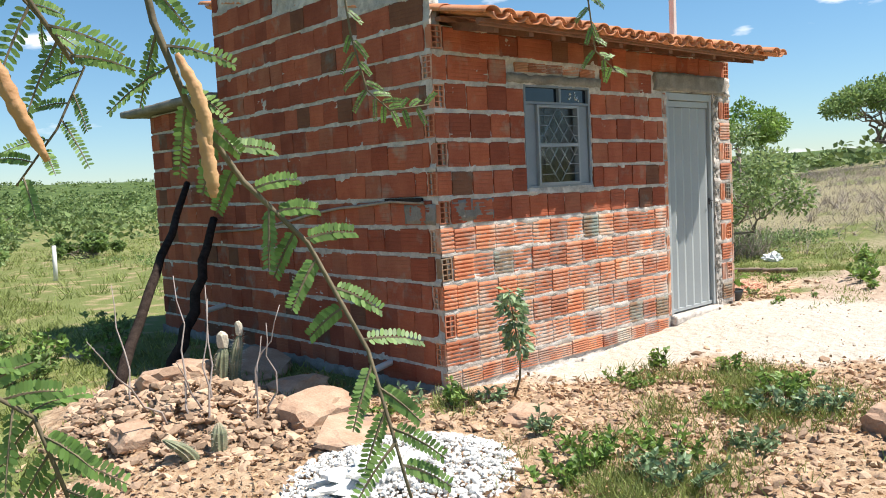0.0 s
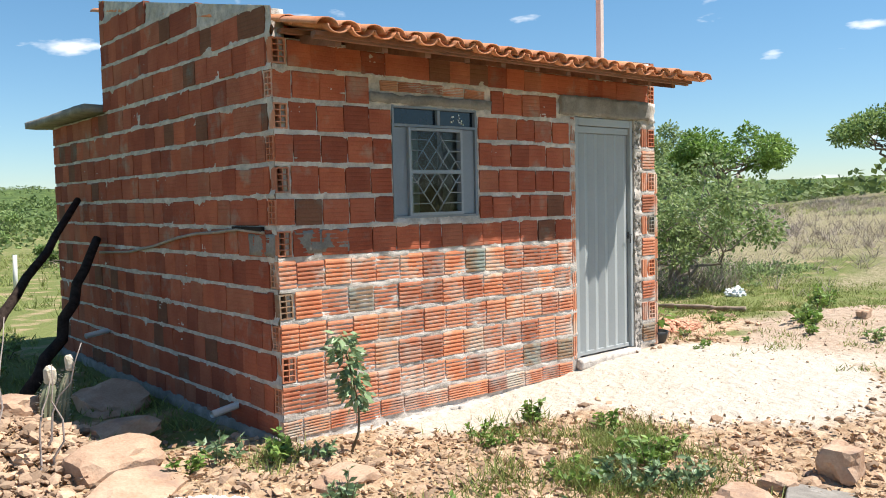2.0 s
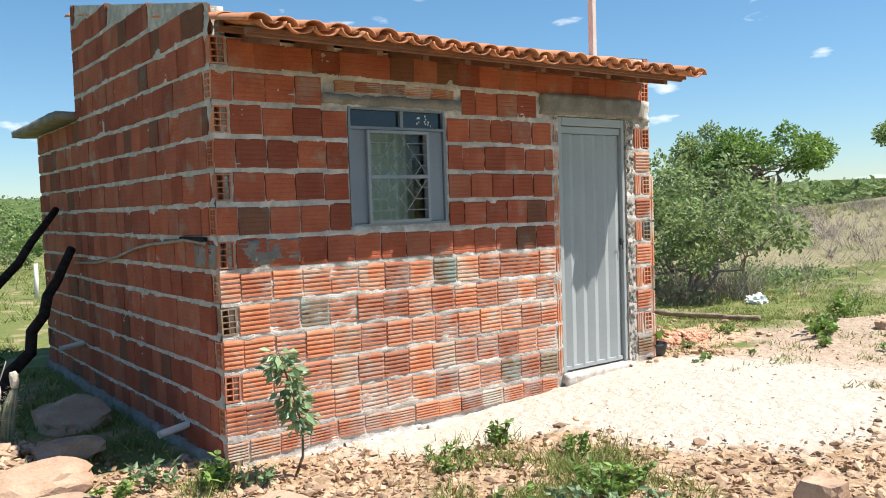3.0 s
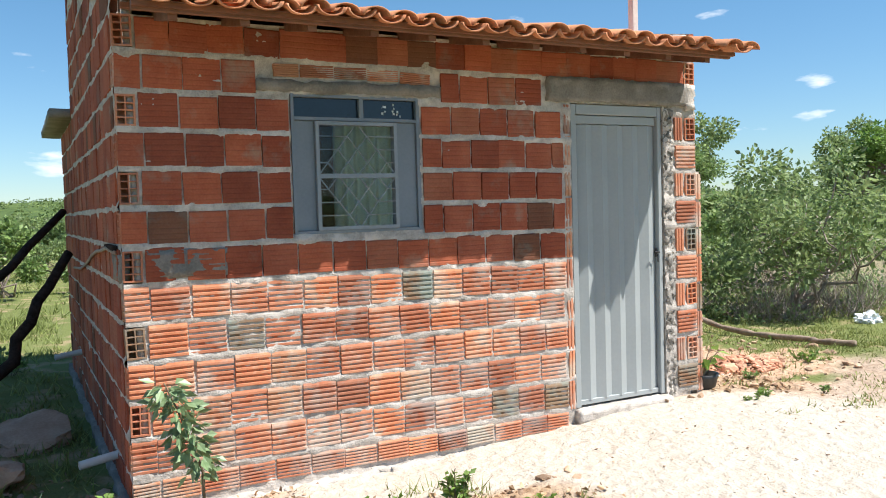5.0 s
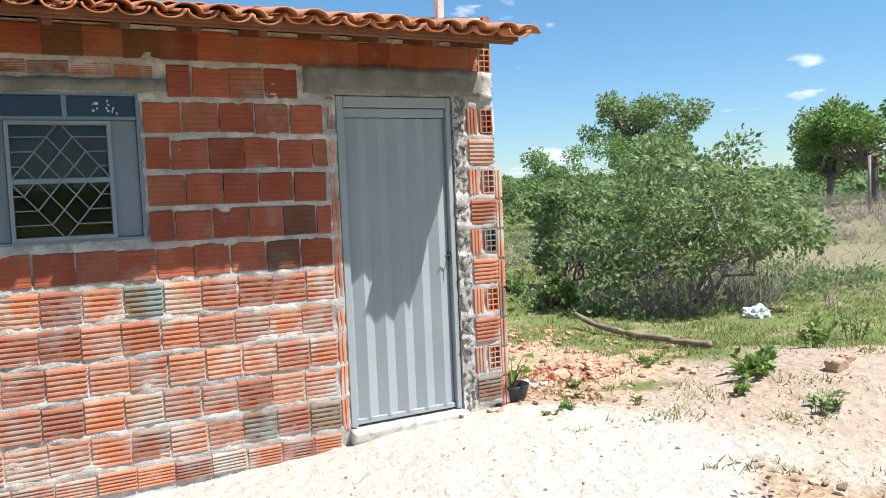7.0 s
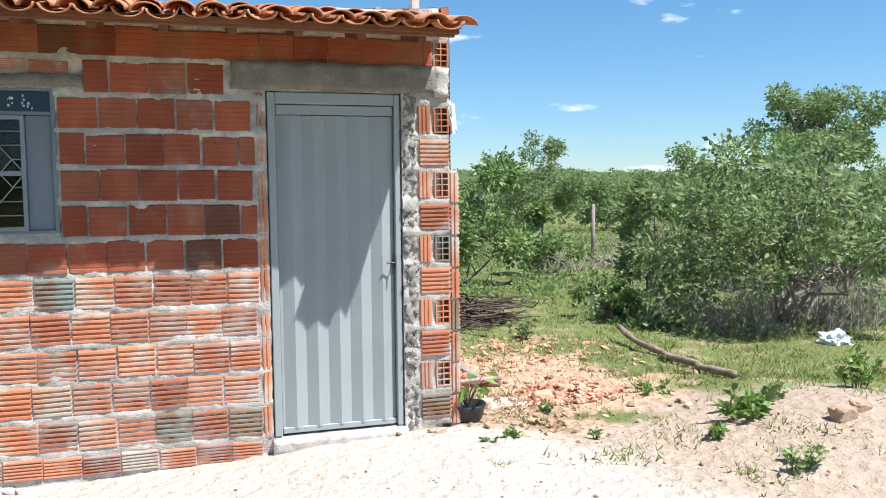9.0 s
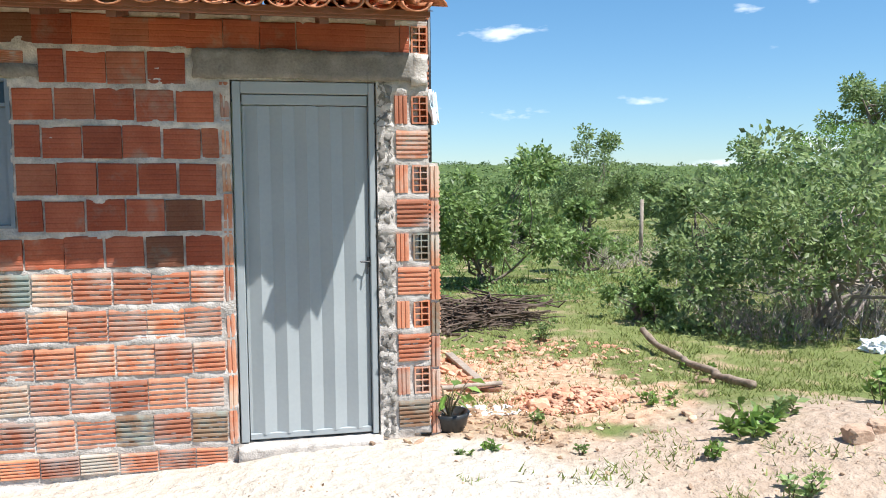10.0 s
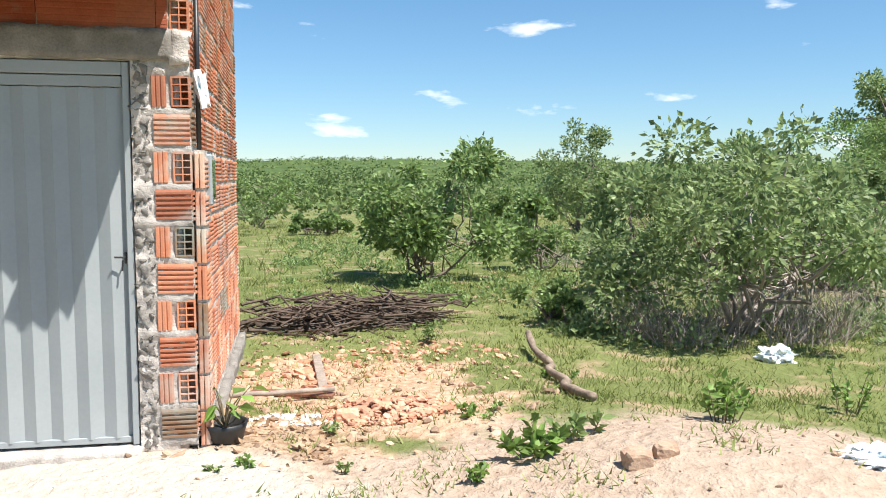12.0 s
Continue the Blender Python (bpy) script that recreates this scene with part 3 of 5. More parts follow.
rough_block("door_lintel", 6.19, YF - 0.022, 2.212, 7.375, YF + 0.09, 2.365, CONCRETE, "rough cast grey concrete lintel over the door", 3)
rough_block("window_lintel", 4.33, YF - 0.014, 2.200, 5.42, YF + 0.09, 2.262, CONCRETE, "thin crusty mortar lintel over the window", 5, 0.014)
rough_block("jamb_mortar", 7.172, YF + 0.002, 0.17, 7.250, YF + 0.07, 2.21, CONCRETE, "lumpy grey mortar beside the door frame", 8, 0.012, 0.012, 0.022)
rough_block("mortar_patch", 3.73, YF - 0.007, 1.235, 4.13, YF + 0.03, 1.375, CONCRETE, "grey cement patch over broken bricks", 12, 0.008)
rough_block("mortar_patch", 3.610, 4.10, 1.225, 3.66, 4.42, 1.36, CONCRETE, "grey cement patch on the shaded corner", 14, 0.008)
rough_block("lintel_end_mortar", 7.37, YF - 0.016, 2.19, 7.462, YF + 0.06, 2.36, MORTAR, "pale mortar lump at the lintel's end", 17, 0.02)
rough_block("threshold", 6.37, YF - 0.055, 0.10, 7.17, YF + 0.1, 0.192, MORTAR, "worn cement threshold under the door", 21, 0.007)
rough_block("wall_base", 3.60, YF - 0.045, -0.15, 6.38, YF + 0.03, 0.055, MORTAR, "crusty mortar foot of the front wall", 25, 0.03, 0.04)
rough_block("wall_base", 3.585, YF + 0.02, -0.2, 3.65, YL, 0.10, CONCRETE, "grey cement foot of the side wall", 29, 0.03, 0.06)
rough_block("wall_base", X1 - 0.02, 4.45, -0.1, X1 + 0.055, 7.5, 0.15, CONCRETE, "pale cement foot of the sunlit side wall", 33, 0.025, 0.06)

# ---- door ----
door = thing("door_1", 6.77, YF + 0.03, 0.2, "closed grey corrugated sheet-steel door in its frame", "door")
door["kind"] = "structure"
DW, DH = 0.775, 2.0
g = Geo()
g.box(-DW / 2, -0.02, 0, -DW / 2 + 0.045, 0.05, DH, chamfer=0.004).box(DW / 2 - 0.035, -0.02, 0, DW / 2, 0.05, DH, chamfer=0.004)
g.box(-DW / 2 + 0.046, -0.02, DH - 0.065, DW / 2 - 0.036, 0.05, DH, chamfer=0.004)
part("door_frame", g, STEEL, door)
g = Geo()
# folded sheet: tilted flats and recessed flats in turn
xs, ys = [-DW / 2 + 0.05, -DW / 2 + 0.062], [0.018, 0.018]
x, up = -DW / 2 + 0.066, False
while x < DW / 2 - 0.05:
    xs.append(x)
    ys.append(-0.008 if up else 0.018)
    x += 0.066
    up = not up
xs, ys = xs + [DW / 2 - 0.04], ys + [0.018]
zz = [0.035, DH - 0.13]
vs = [(a, b, z) for z in zz for a, b in zip(xs, ys)]
k = len(xs)
g.add(vs, [(i, i + 1, k + i + 1, k + i) for i in range(k - 1)])
g.add([(a, 0.03, z) for z in zz for a in (xs[0], xs[-1])], [(1, 0, 2, 3)])
leaf = part("door_leaf", g, STEEL, door, "vertically corrugated grey steel sheet")
g = Geo().box(-DW / 2 + 0.05, -0.002, DH - 0.125, DW / 2 - 0.04, 0.035, DH - 0.070, chamfer=0.003)
part("top_rail", g, STEEL, door)
g = Geo().box(-DW / 2 + 0.05, -0.002, 0.008, DW / 2 - 0.04, 0.035, 0.042, chamfer=0.003)
part("bottom_rail", g, STEEL, door)
g = Geo().tube([(DW / 2 - 0.045, 0.0, 1.0), (DW / 2 - 0.045, -0.035, 1.0), (DW / 2 - 0.095, -0.04, 1.002)], 0.005, 8).box(DW / 2 - 0.052, -0.006, 0.965, DW / 2 - 0.038, 0.006, 1.025, chamfer=0.003).tube([(DW / 2 - 0.055, -0.03, 0.985), (DW / 2 - 0.058, -0.034, 0.93)], 0.005, 6)
part("door_handle", g, IRON, door, "small dark lever handle with a key")

# ---- window ----
win = thing("window_1", 4.895, YF + 0.02, 1.425, "grey metal window with lattice grille and dark transom panes", "window")
win["kind"] = "structure"
WW, WH = 0.776, 0.766
g = Geo()
a, b = -WW / 2, WW / 2
g.box(a, -0.022, 0, a + 0.018, 0.05, WH).box(b - 0.022, -0.022, 0, b, 0.05, WH).box(a + 0.019, -0.022, WH - 0.016, b - 0.023, 0.05, WH)
g.box(a + 0.019, -0.022, WH - 0.142, b - 0.023, 0.05, WH - 0.124).box(a + 0.019, -0.022, 0, b - 0.023, 0.05, 0.016)
g.box(0.012, -0.02, WH - 0.123, 0.036, 0.05, WH - 0.017)
part("window_frame", g, FRAME, win)
g = Geo().box(a + 0.019, -0.006, 0.017, a + 0.134, 0.01, WH - 0.143, chamfer=0.003)
part("side_panel", g, FRAME, win, "plain grey fixed panel")
g = Geo().box(b - 0.150, -0.006, 0.017, b - 0.023, 0.01, WH - 0.143, chamfer=0.003)
part("side_panel", g, FRAME, win, "plain grey fixed panel")
for x0, x1 in ((a + 0.019, 0.011), (0.037, b - 0.023)):
    part("transom_pane", Geo().box(x0, 0.006, WH - 0.123, x1, 0.012, WH - 0.017), DARKGLASS, win, "blue-black glass pane")
g = Geo()
rr = random.Random(5)
for i in range(14):
    px, pz = rr.choice([0.17, 0.24, 0.265]) + rr.uniform(-0.012, 0.012), WH - 0.07 + rr.uniform(-0.038, 0.04)
    w, h = rr.uniform(0.004, 0.012), rr.uniform(0.004, 0.014)
    g.box(px - w / 2, 0.001, pz - h / 2, px + w / 2, 0.005, pz + h / 2)
part("paper_scraps", g, PVC, win, "torn white sticker remains")
s0, s1, sz0, sz1 = a + 0.135, b - 0.151, 0.017, WH - 0.146
g = Geo()
g.box(s0, -0.03, sz0, s0 + 0.020, 0.02, sz1).box(s1 - 0.020, -0.03, sz0, s1, 0.02, sz1).box(s0 + 0.021, -0.03, sz1 - 0.02, s1 - 0.021, 0.02, sz1).box(s0 + 0.021, -0.03, sz0, s1 - 0.021, 0.02, sz0 + 0.02)
g.box(s0 + 0.021, -0.03, (sz0 + sz1) / 2 - 0.012, s1 - 0.021, 0.02, (sz0 + sz1) / 2 + 0.012)
sash = part("sash", g, GRILLE, win, "pale grey sash frame")
for z0, z1 in ((sz0 + 0.02, (sz0 + sz1) / 2 - 0.012), ((sz0 + sz1) / 2 + 0.012, sz1 - 0.02)):
    pane = part("pane", Geo().box(s0 + 0.02, 0.012, z0, s1 - 0.02, 0.016, z1), GLASS, sash, "clear glass")
    pane.visible_shadow = False
ia, ib, iz0, iz1 = s0 + 0.02, s1 - 0.02, sz0 + 0.02, sz1 - 0.02
mx, mz = (ia + ib) / 2, (iz0 + iz1) / 2


def bar(p, q, r=0.0045):
    part("grille_bar", Geo().tube([(p[0], -0.022, p[1]), (q[0], -0.022, q[1])], r, 6), GRILLE, sash)


hw, hh = (ib - ia) / 2 + 0.012, (iz1 - iz0) / 2 + 0.012
for k in range(5):
    f = k / 4
    bar((mx - hw * f, mz + hh * (1 - f)), (mx + hw * (1 - f), mz - hh * f), 0.0036)
    bar((mx + hw * f, mz + hh * (1 - f)), (mx - hw * (1 - f), mz - hh * f), 0.0036)
for f in (0.25, 0.5, 0.75):
    for up in (-1, 1):
        zc = mz + up * hh * (1 - f)
        bar((ia, zc), (mx - hw * f, zc), 0.003)
        bar((mx + hw * f, zc), (ib, zc), 0.003)

# curtain in the rear doorway, seen through the room
g = Geo()
cols = 90
vs = []
for j, z in enumerate(np.linspace(0.3, 2.36, 6)):
    for i in range(cols + 1):
        x = 5.80 + 1.2 * i / cols
        vs.append((x, 6.93 + 0.03 * math.sin(i * 0.75) + 0.012 * math.sin(i * 0.31 + j), z))
g.add(vs, [(j * (cols + 1) + i, j * (cols + 1) + i + 1, (j + 1) * (cols + 1) + i + 1, (j + 1) * (cols + 1) + i) for j in range(5) for i in range(cols)])
curtain = thing("curtain", 0, 0, 0, "pale blue-white curtain hanging in folds in the rear doorway", "curtain")
part("cloth", g, CURTAIN, curtain, smooth=True)
part("curtain_rod", Geo().tube([(3.74, 6.93, 2.375), (7.34, 6.93, 2.375)], 0.009, 8), IRON, curtain, "thin iron rod between the side walls")


# ---- roof ----
def roof_z(y):
    return 2.475 + 0.205 * (y - 3.48)


roof = thing("roof", 5.5, 5.4, 2.8, "lean-to roof of wavy terracotta barrel tiles", "roof")
roof["kind"] = "structure"
RINV = Matrix.Translation((-5.5, -5.4, -2.8))


def tile_mesh(up, length=0.5, r0=0.078, r1=0.064, t=0.011):
    """A tapered half-round clay tile along y, hollow side down when up."""
    g = Geo()
    n = 8
    rows = []
    for y, r in ((0, r0), (length, r1)):
        for rad in (r, r - t):
            rows.append([(rad * math.cos(math.pi * i / n), y, (rad * math.sin(math.pi * i / n)) * (0.62 if up else -0.62)) for i in range(n + 1)])
    vs = [p for row in rows for p in row]
    m = n + 1
    fs = []
    for i in range(n):
        o0, i0, o1, i1 = i, m + i, 2 * m + i, 3 * m + i
        fs += [(o0, o0 + 1, o1 + 1, o1), (i0 + 1, i0, i1, i1 + 1), (o0 + 1, o0, i0, i0 + 1), (o1, o1 + 1, i1 + 1, i1)]
    fs += [(0, 2 * m, 3 * m, m), (n, m + n, 3 * m + n, 2 * m + n)]
    g.add(vs, fs)
    return g


cover, canal = tile_mesh(True), tile_mesh(False, r0=0.078, r1=0.062)
cover_me, canal_me = cover.mesh("roof_tile", TILE, True), canal.mesh("roof_tile", TILE, True)
rr = random.Random(11)
rest = Geo()
PITCH = 0.1595
slope = math.degrees(math.atan(0.205))
NCOL = 23
for row in range(9):
    y = 3.565 + row * 0.42
    for c in range(NCOL + 1):
        for is_cover in (True, False):
            y = 3.565 + row * 0.42
            if not is_cover and c == NCOL:
                continue
            x = 3.70 + c * PITCH + (0 if is_cover else PITCH / 2)
            if row == 0 and c >= NCOL - 1:
                y = 3.475
            z = roof_z(y) + (0.032 if is_cover else 0.048) + (0.012 if row % 2 else 0) - (0.02 if 6 < c < 14 else 0.0) * 0.5
            m = RINV @ pose(x + rr.uniform(-0.006, 0.006), y + rr.uniform(-0.018, 0.012), z + rr.uniform(-0.004, 0.004), slope + rr.uniform(-1, 1), rr.uniform(-2, 2), rr.uniform(-1.5, 1.5))
            if row < 2:
                ob = new("roof_tile", cover_me if is_cover else canal_me)
                ob.parent = roof
                ob.matrix_local = m
            else:
                src = cover if is_cover else canal
                rest.add([m @ Vector(p) for p in src.v], src.f)
ob = part("upper_roof_tiles", rest, TILE, roof, "further rows of terracotta tiles", True)
ob["kind"] = "stuff"
for i in range(11):
    x = 3.82 + i * 0.335
    part("rafter", Geo().add([RINV @ Vector(p) for p in [(x, 3.68, roof_z(3.68) - 0.075), (x + 0.045, 3.68, roof_z(3.68) - 0.075), (x + 0.045, 7.1, roof_z(7.1) - 0.075), (x, 7.1, roof_z(7.1) - 0.075), (x, 3.68, roof_z(3.68) - 0.022), (x + 0.045, 3.68, roof_z(3.68) - 0.022), (x + 0.045, 7.1, roof_z(7.1) - 0.022), (x, 7.1, roof_z(7.1) - 0.022)]], [(0, 3, 2, 1), (4, 5, 6, 7), (0, 1, 5, 4), (1, 2, 6, 5), (2, 3, 7, 6), (3, 0, 4, 7)]), WOOD, roof)
for i in range(10):
    y = 3.63 + i * 0.38
    h = 0.05 if i == 0 else 0.022
    part("batten", Geo().box(3.66, y, roof_z(y) - 0.020, 7.39, y + 0.05, roof_z(y) - 0.020 + 0.024, RINV), WOOD, roof)
part("fascia_board", Geo().box(3.66, 3.650, 2.470, 7.37, 3.675, 2.503, RINV, 0.003), WOOD, roof, "thin brown board under the tile ends")
# added sheet under the tiles that keeps sun from leaking through their gaps
g = Geo()
y0, y1 = 3.61, 7.15
g.add([RINV @ Vector(p) for p in [(x, y, roof_z(y) + t) for t in (0.005, 0.009) for x, y in ((X0 + 0.1, y0), (7.40, y0), (7.40, y1), (X0 + 0.1, y1))]], [(0, 3, 2, 1), (4, 5, 6, 7), (0, 1, 5, 4), (1, 2, 6, 5), (2, 3, 7, 6), (3, 0, 4, 7)])
part("roof_sun_blocker", g, WOOD, roof)
rough_block("lean_to_roof", 3.46, 7.10, 2.385, 7.30, 9.1, 2.45, CONCRETE, "thin grey cement slab roof of the rear lean-to", 41, 0.008, 0.12)

# the pale mast behind the eave
mast = thing("mast", 7.40, 4.62, 2.5, "pale pinkish square service mast standing through the roof", "mast")
part("pole", Geo().box(-0.028, -0.028, -0.6, 0.028, 0.028, 2.3, chamfer=0.006), PINKPOLE, mast)
part("flashing_board", Geo().box(-0.55, -0.10, 0.262, 0.03, -0.04, 0.285, chamfer=0.003), PVC, mast, "pale board lying at its foot on the tiles")

# ---- fixtures on the walls ----
rr = random.Random(3)
g = Geo().tube([(3.60, 4.2, 1.37), (3.595, 4.55, 1.385), (3.60, 4.89, 1.36), (3.60, 5.2, 1.345), (3.60, 5.53, 1.31), (3.60, 6.0, 1.235), (3.60, 6.56, 1.17), (3.60, 7.31, 1.14)], 0.011, 6)
tagged(part("cable", g, GREYWOOD, None, "", True), "thin brown cable sagging along the shaded brick wall", "cable")
g = Geo().box(3.59, 4.22, 1.375, 3.618, 4.62, 1.405, chamfer=0.004)
tagged(part("stick", g, DARKWOOD), "dark stick wedged in a joint of the brick wall", "stick")
for y, z in ((4.68, 0.20), (7.25, 0.42)):
    pipe = thing("drain_pipe", 3.60, y, z, "short white plastic drain pipe stub from the wall", "pipe", "drain pipes", 0)
    g = Geo().tube([(0.03, 0, 0.01), (-0.19, -0.05, -0.01)], 0.024, 12, cap=False).tube([(-0.19, -0.05, -0.01), (0.03, 0, 0.01)], 0.020, 12, cap=False)
    part("tube", g, PVC, pipe, smooth=True)
cond = thing("conduit", 7.475, 4.17, 1.76, "black service conduit with a wrapped pale rag", "conduit")
part("tube", Geo().tube([(0.012, 0, 0), (0.012, 0.0, 0.9)], 0.013, 10), BLACKPLASTIC, cond, smooth=True)
g = Geo()
rr = random.Random(9)
g.rock(0.024, 0.0, 0.32, 0.032, 0.04, 0.13, rr, detail=4, rough=0.6)
part("rag", g, WHITEBAG, cond, "crumpled white rag")
meter = thing("meter_box", 7.47, 4.28, 1.36, "small grey plastic electricity meter box on the wall", "meter box")
part("box", Geo().box(0, -0.06, 0.10, 0.075, 0.07, 0.38, chamfer=0.01), GREYPLASTIC, meter)
part("lower_box", Geo().box(0, -0.045, 0.0, 0.055, 0.05, 0.095, chamfer=0.008), GREYPLASTIC, meter)
part("cover", Geo().box(0.0755, -0.045, 0.13, 0.083, 0.055, 0.35, chamfer=0.003), GLASS, meter, "clear cover")

# ---- plants ----
def crown(geo, centres, count, size, rng, flat=0.8, droop=0.0):
    """Leaves scattered over the outside of overlapping clumps."""
    r = np.random.default_rng(rng.randint(0, 10 ** 6))
    c = np.array(centres)
    w = c[:, 3] ** 2
    c = c[r.choice(len(c), count, p=w / w.sum())]
    d = r.normal(size=(count, 3))
    d /= np.linalg.norm(d, axis=1, keepdims=True)
    lump = 0.8 + 0.25 * np.sin(d[:, 0] * 5 + c[:, 0] * 9) * np.cos(d[:, 1] * 5 + d[:, 2] * 4 + c[:, 1] * 7)
    rad = c[:, 3] * r.random(count) ** 0.4 * lump
    p = c[:, :3] + d * rad[:, None] * np.array([1, 1, flat])
    dd = d + np.stack([r.uniform(-1, 1, count), r.uniform(-1, 1, count), r.uniform(-0.7, 0.6, count) - droop], 1)
    many_leaves(geo, p, dd, size * r.uniform(0.6, 1.35, count), 0.30, rng.randint(0, 10 ** 6))


def shrub(name, x, y, width, height, leaves, size, material, label, seed, stems=5, low=0.15, clumps=16, bark=None, category="shrub", trunk=0.0, thick=0.03):
    """A shrub or small tree: tapered, forking stems and a leafy crown with gaps."""
    rng = random.Random(seed)
    ob = thing(name, x, y, land1(x, y) - 0.03, label, category)
    centres, wood = [], Geo()
    for i in range(clumps):
        cr = min(width, height * 1.2) * rng.uniform(0.10, 0.17)
        a, rad = rng.random() * 6.283, math.sqrt(rng.random()) * (width * 0.5 - cr * 0.8)
        lift = 1 - (rad / (width * 0.5)) ** 2 * 0.5
        z = height * low + (height * (1 - low) - cr * 0.7) * rng.uniform(0.1, 1.0) * lift
        z = max(z, trunk + 0.1)
        centres.append((rad * math.cos(a), rad * math.sin(a), z, cr))
    for i in range(stems):
        c = centres[i % clumps]
        base = (rng.uniform(-0.06, 0.06) * width * 0.4, rng.uniform(-0.06, 0.06) * width * 0.4, 0)
        if trunk and i == 0:
            wood.tube(wavy((0, 0, -0.1), (0, 0, trunk + 0.2), 6, thick, rng), [thick * 1.6 * (1.2 - 0.06 * k) for k in range(7)], 7)
        start = (0, 0, trunk) if trunk else base
        pts = wavy(start, (c[0] * 0.9, c[1] * 0.9, c[2] * 0.95), 7, 0.10 * width, rng)
        wood.tube(pts, [thick * (1 - 0.11 * k) for k in range(8)], 6)
        for b in range(4):
            p = pts[rng.randint(2, 6)]
            e = rng.choice(centres)
            wood.tube(wavy(p, Vector(p).lerp(Vector(e[:3]), rng.uniform(0.5, 1.0)), 4, 0.06 * width, rng), [thick * 0.42 * (1 - 0.17 * k) for k in range(5)], 5)
    part("trunk", wood, bark or BARK, ob, smooth=True)
    leafy = Geo()
    crown(leafy, centres, leaves, size, rng)
    part("crown", leafy, material, ob)
    return ob


shrub("shrub", 12.45, 7.15, 3.5, 2.45, 9000, 0.078, LEAFDARK, "broad dark green shrub with tangled grey stems", 21, stems=11, clumps=30, low=0.12, bark=GREYTWIG)
shrub("shrub", 12.35, 9.8, 1.7, 1.7, 3600, 0.09, LEAFDARK, "rounded green shrub beside dry brush", 22, stems=7, clumps=18)
shrub("shrub", 10.05, 12.3, 2.9, 2.55, 7000, 0.10, LEAF, "bright green broad-leaved shrub in rough grass", 23, stems=8, clumps=20, low=0.2)
shrub("shrub", 10.7, 8.1, 0.9, 0.55, 1500, 0.065, LEAF, "low leafy green bush at the edge of the yard", 24, stems=4, clumps=10)
shrub("shrub", 12.3, 13.6, 1.7, 1.5, 2400, 0.09, LEAF, "small green shrub in dry grass", 25, stems=5, clumps=12)
shrub("shrub", 15.2, 9.6, 2.4, 1.9, 3600, 0.10, LEAFDARK, "dense green shrub on the rise", 26, stems=6, clumps=18)
shrub("shrub", 16.2, 13.2, 2.6, 2.0, 3600, 0.11, LEAF, "dense green shrub on the rise", 27, stems=6, clumps=18)
shrub("shrub", 17.6, 26.2, 4.2, 4.0, 8000, 0.11, LEAFDARK, "tall feathery green shrub", 28, stems=7, clumps=20, category="shrub")
shrub("tree", 30.4, 16.7, 5.2, 3.6, 8000, 0.14, LEAFLIME, "flat-topped yellow-green tree on the rise", 29, stems=7, clumps=20, low=0.5, trunk=1.2, thick=0.08, category="tree")
shrub("tree", 38.5, 13.5, 6.5, 4.0, 8000, 0.16, LEAF, "spreading green tree on the rise", 30, stems=7, clumps=22, low=0.4, trunk=1.0, thick=0.08, category="tree")
shrub("tree", 49.2, 48.4, 10.5, 10.4, 14000, 0.27, LEAFDARK, "tall dark green tree above the scrub", 31, stems=9, clumps=26, low=0.35, trunk=2.5, thick=0.16, category="tree")
shrub("tree", 60, 40, 9, 8.5, 10000, 0.27, LEAFDARK, "dark green tree above the scrub", 32, stems=8, clumps=22, low=0.3, trunk=2, thick=0.16, category="tree")
for i, (x, y, w, h, mm) in enumerate([(26, 29.5, 5, 3.9, LEAF), (30, 27, 6, 4.2, LEAF), (23, 31, 5, 3.2, LEAFDARK), (33, 33, 7, 5.2, LEAFLIME), (21, 21, 3.6, 2.3, LEAF), (24.5, 19.5, 3.4, 2.0, LEAFDARK), (19, 15.5, 3, 1.6, LEAF), (13.8, 22, 1.8, 1.1, LEAF), (9.0, 27, 2.4, 1.0, LEAF), (17.5, 34, 4.0, 1.8, LEAF)]):
    shrub("shrub", x, y, w, h, 6500, 0.13, mm, "leafy green scrub beyond the yard", 40 + i, stems=5, clumps=16)
for i, (x, y, w, h, mm) in enumerate([(3.0, 21, 4.5, 2.1, LEAF), (0.5, 24, 5, 2.2, LEAFLIME), (4.6, 28, 5, 2.6, LEAFDARK), (-3, 27, 6, 2.4, LEAF), (6.5, 34, 6, 2.8, LEAF), (1.0, 36, 7, 2.6, LEAFDARK), (-8, 32, 7, 2.8, LEAF), (2.0, 15.5, 1.6, 0.5, LEAFLIME), (0.4, 11.0, 1.2, 0.4, LEAFLIME)]):
    shrub("shrub", x, y, w, h, 6000, 0.12, mm, "leafy green scrub at the edge of the field", 60 + i, stems=5, clumps=16)

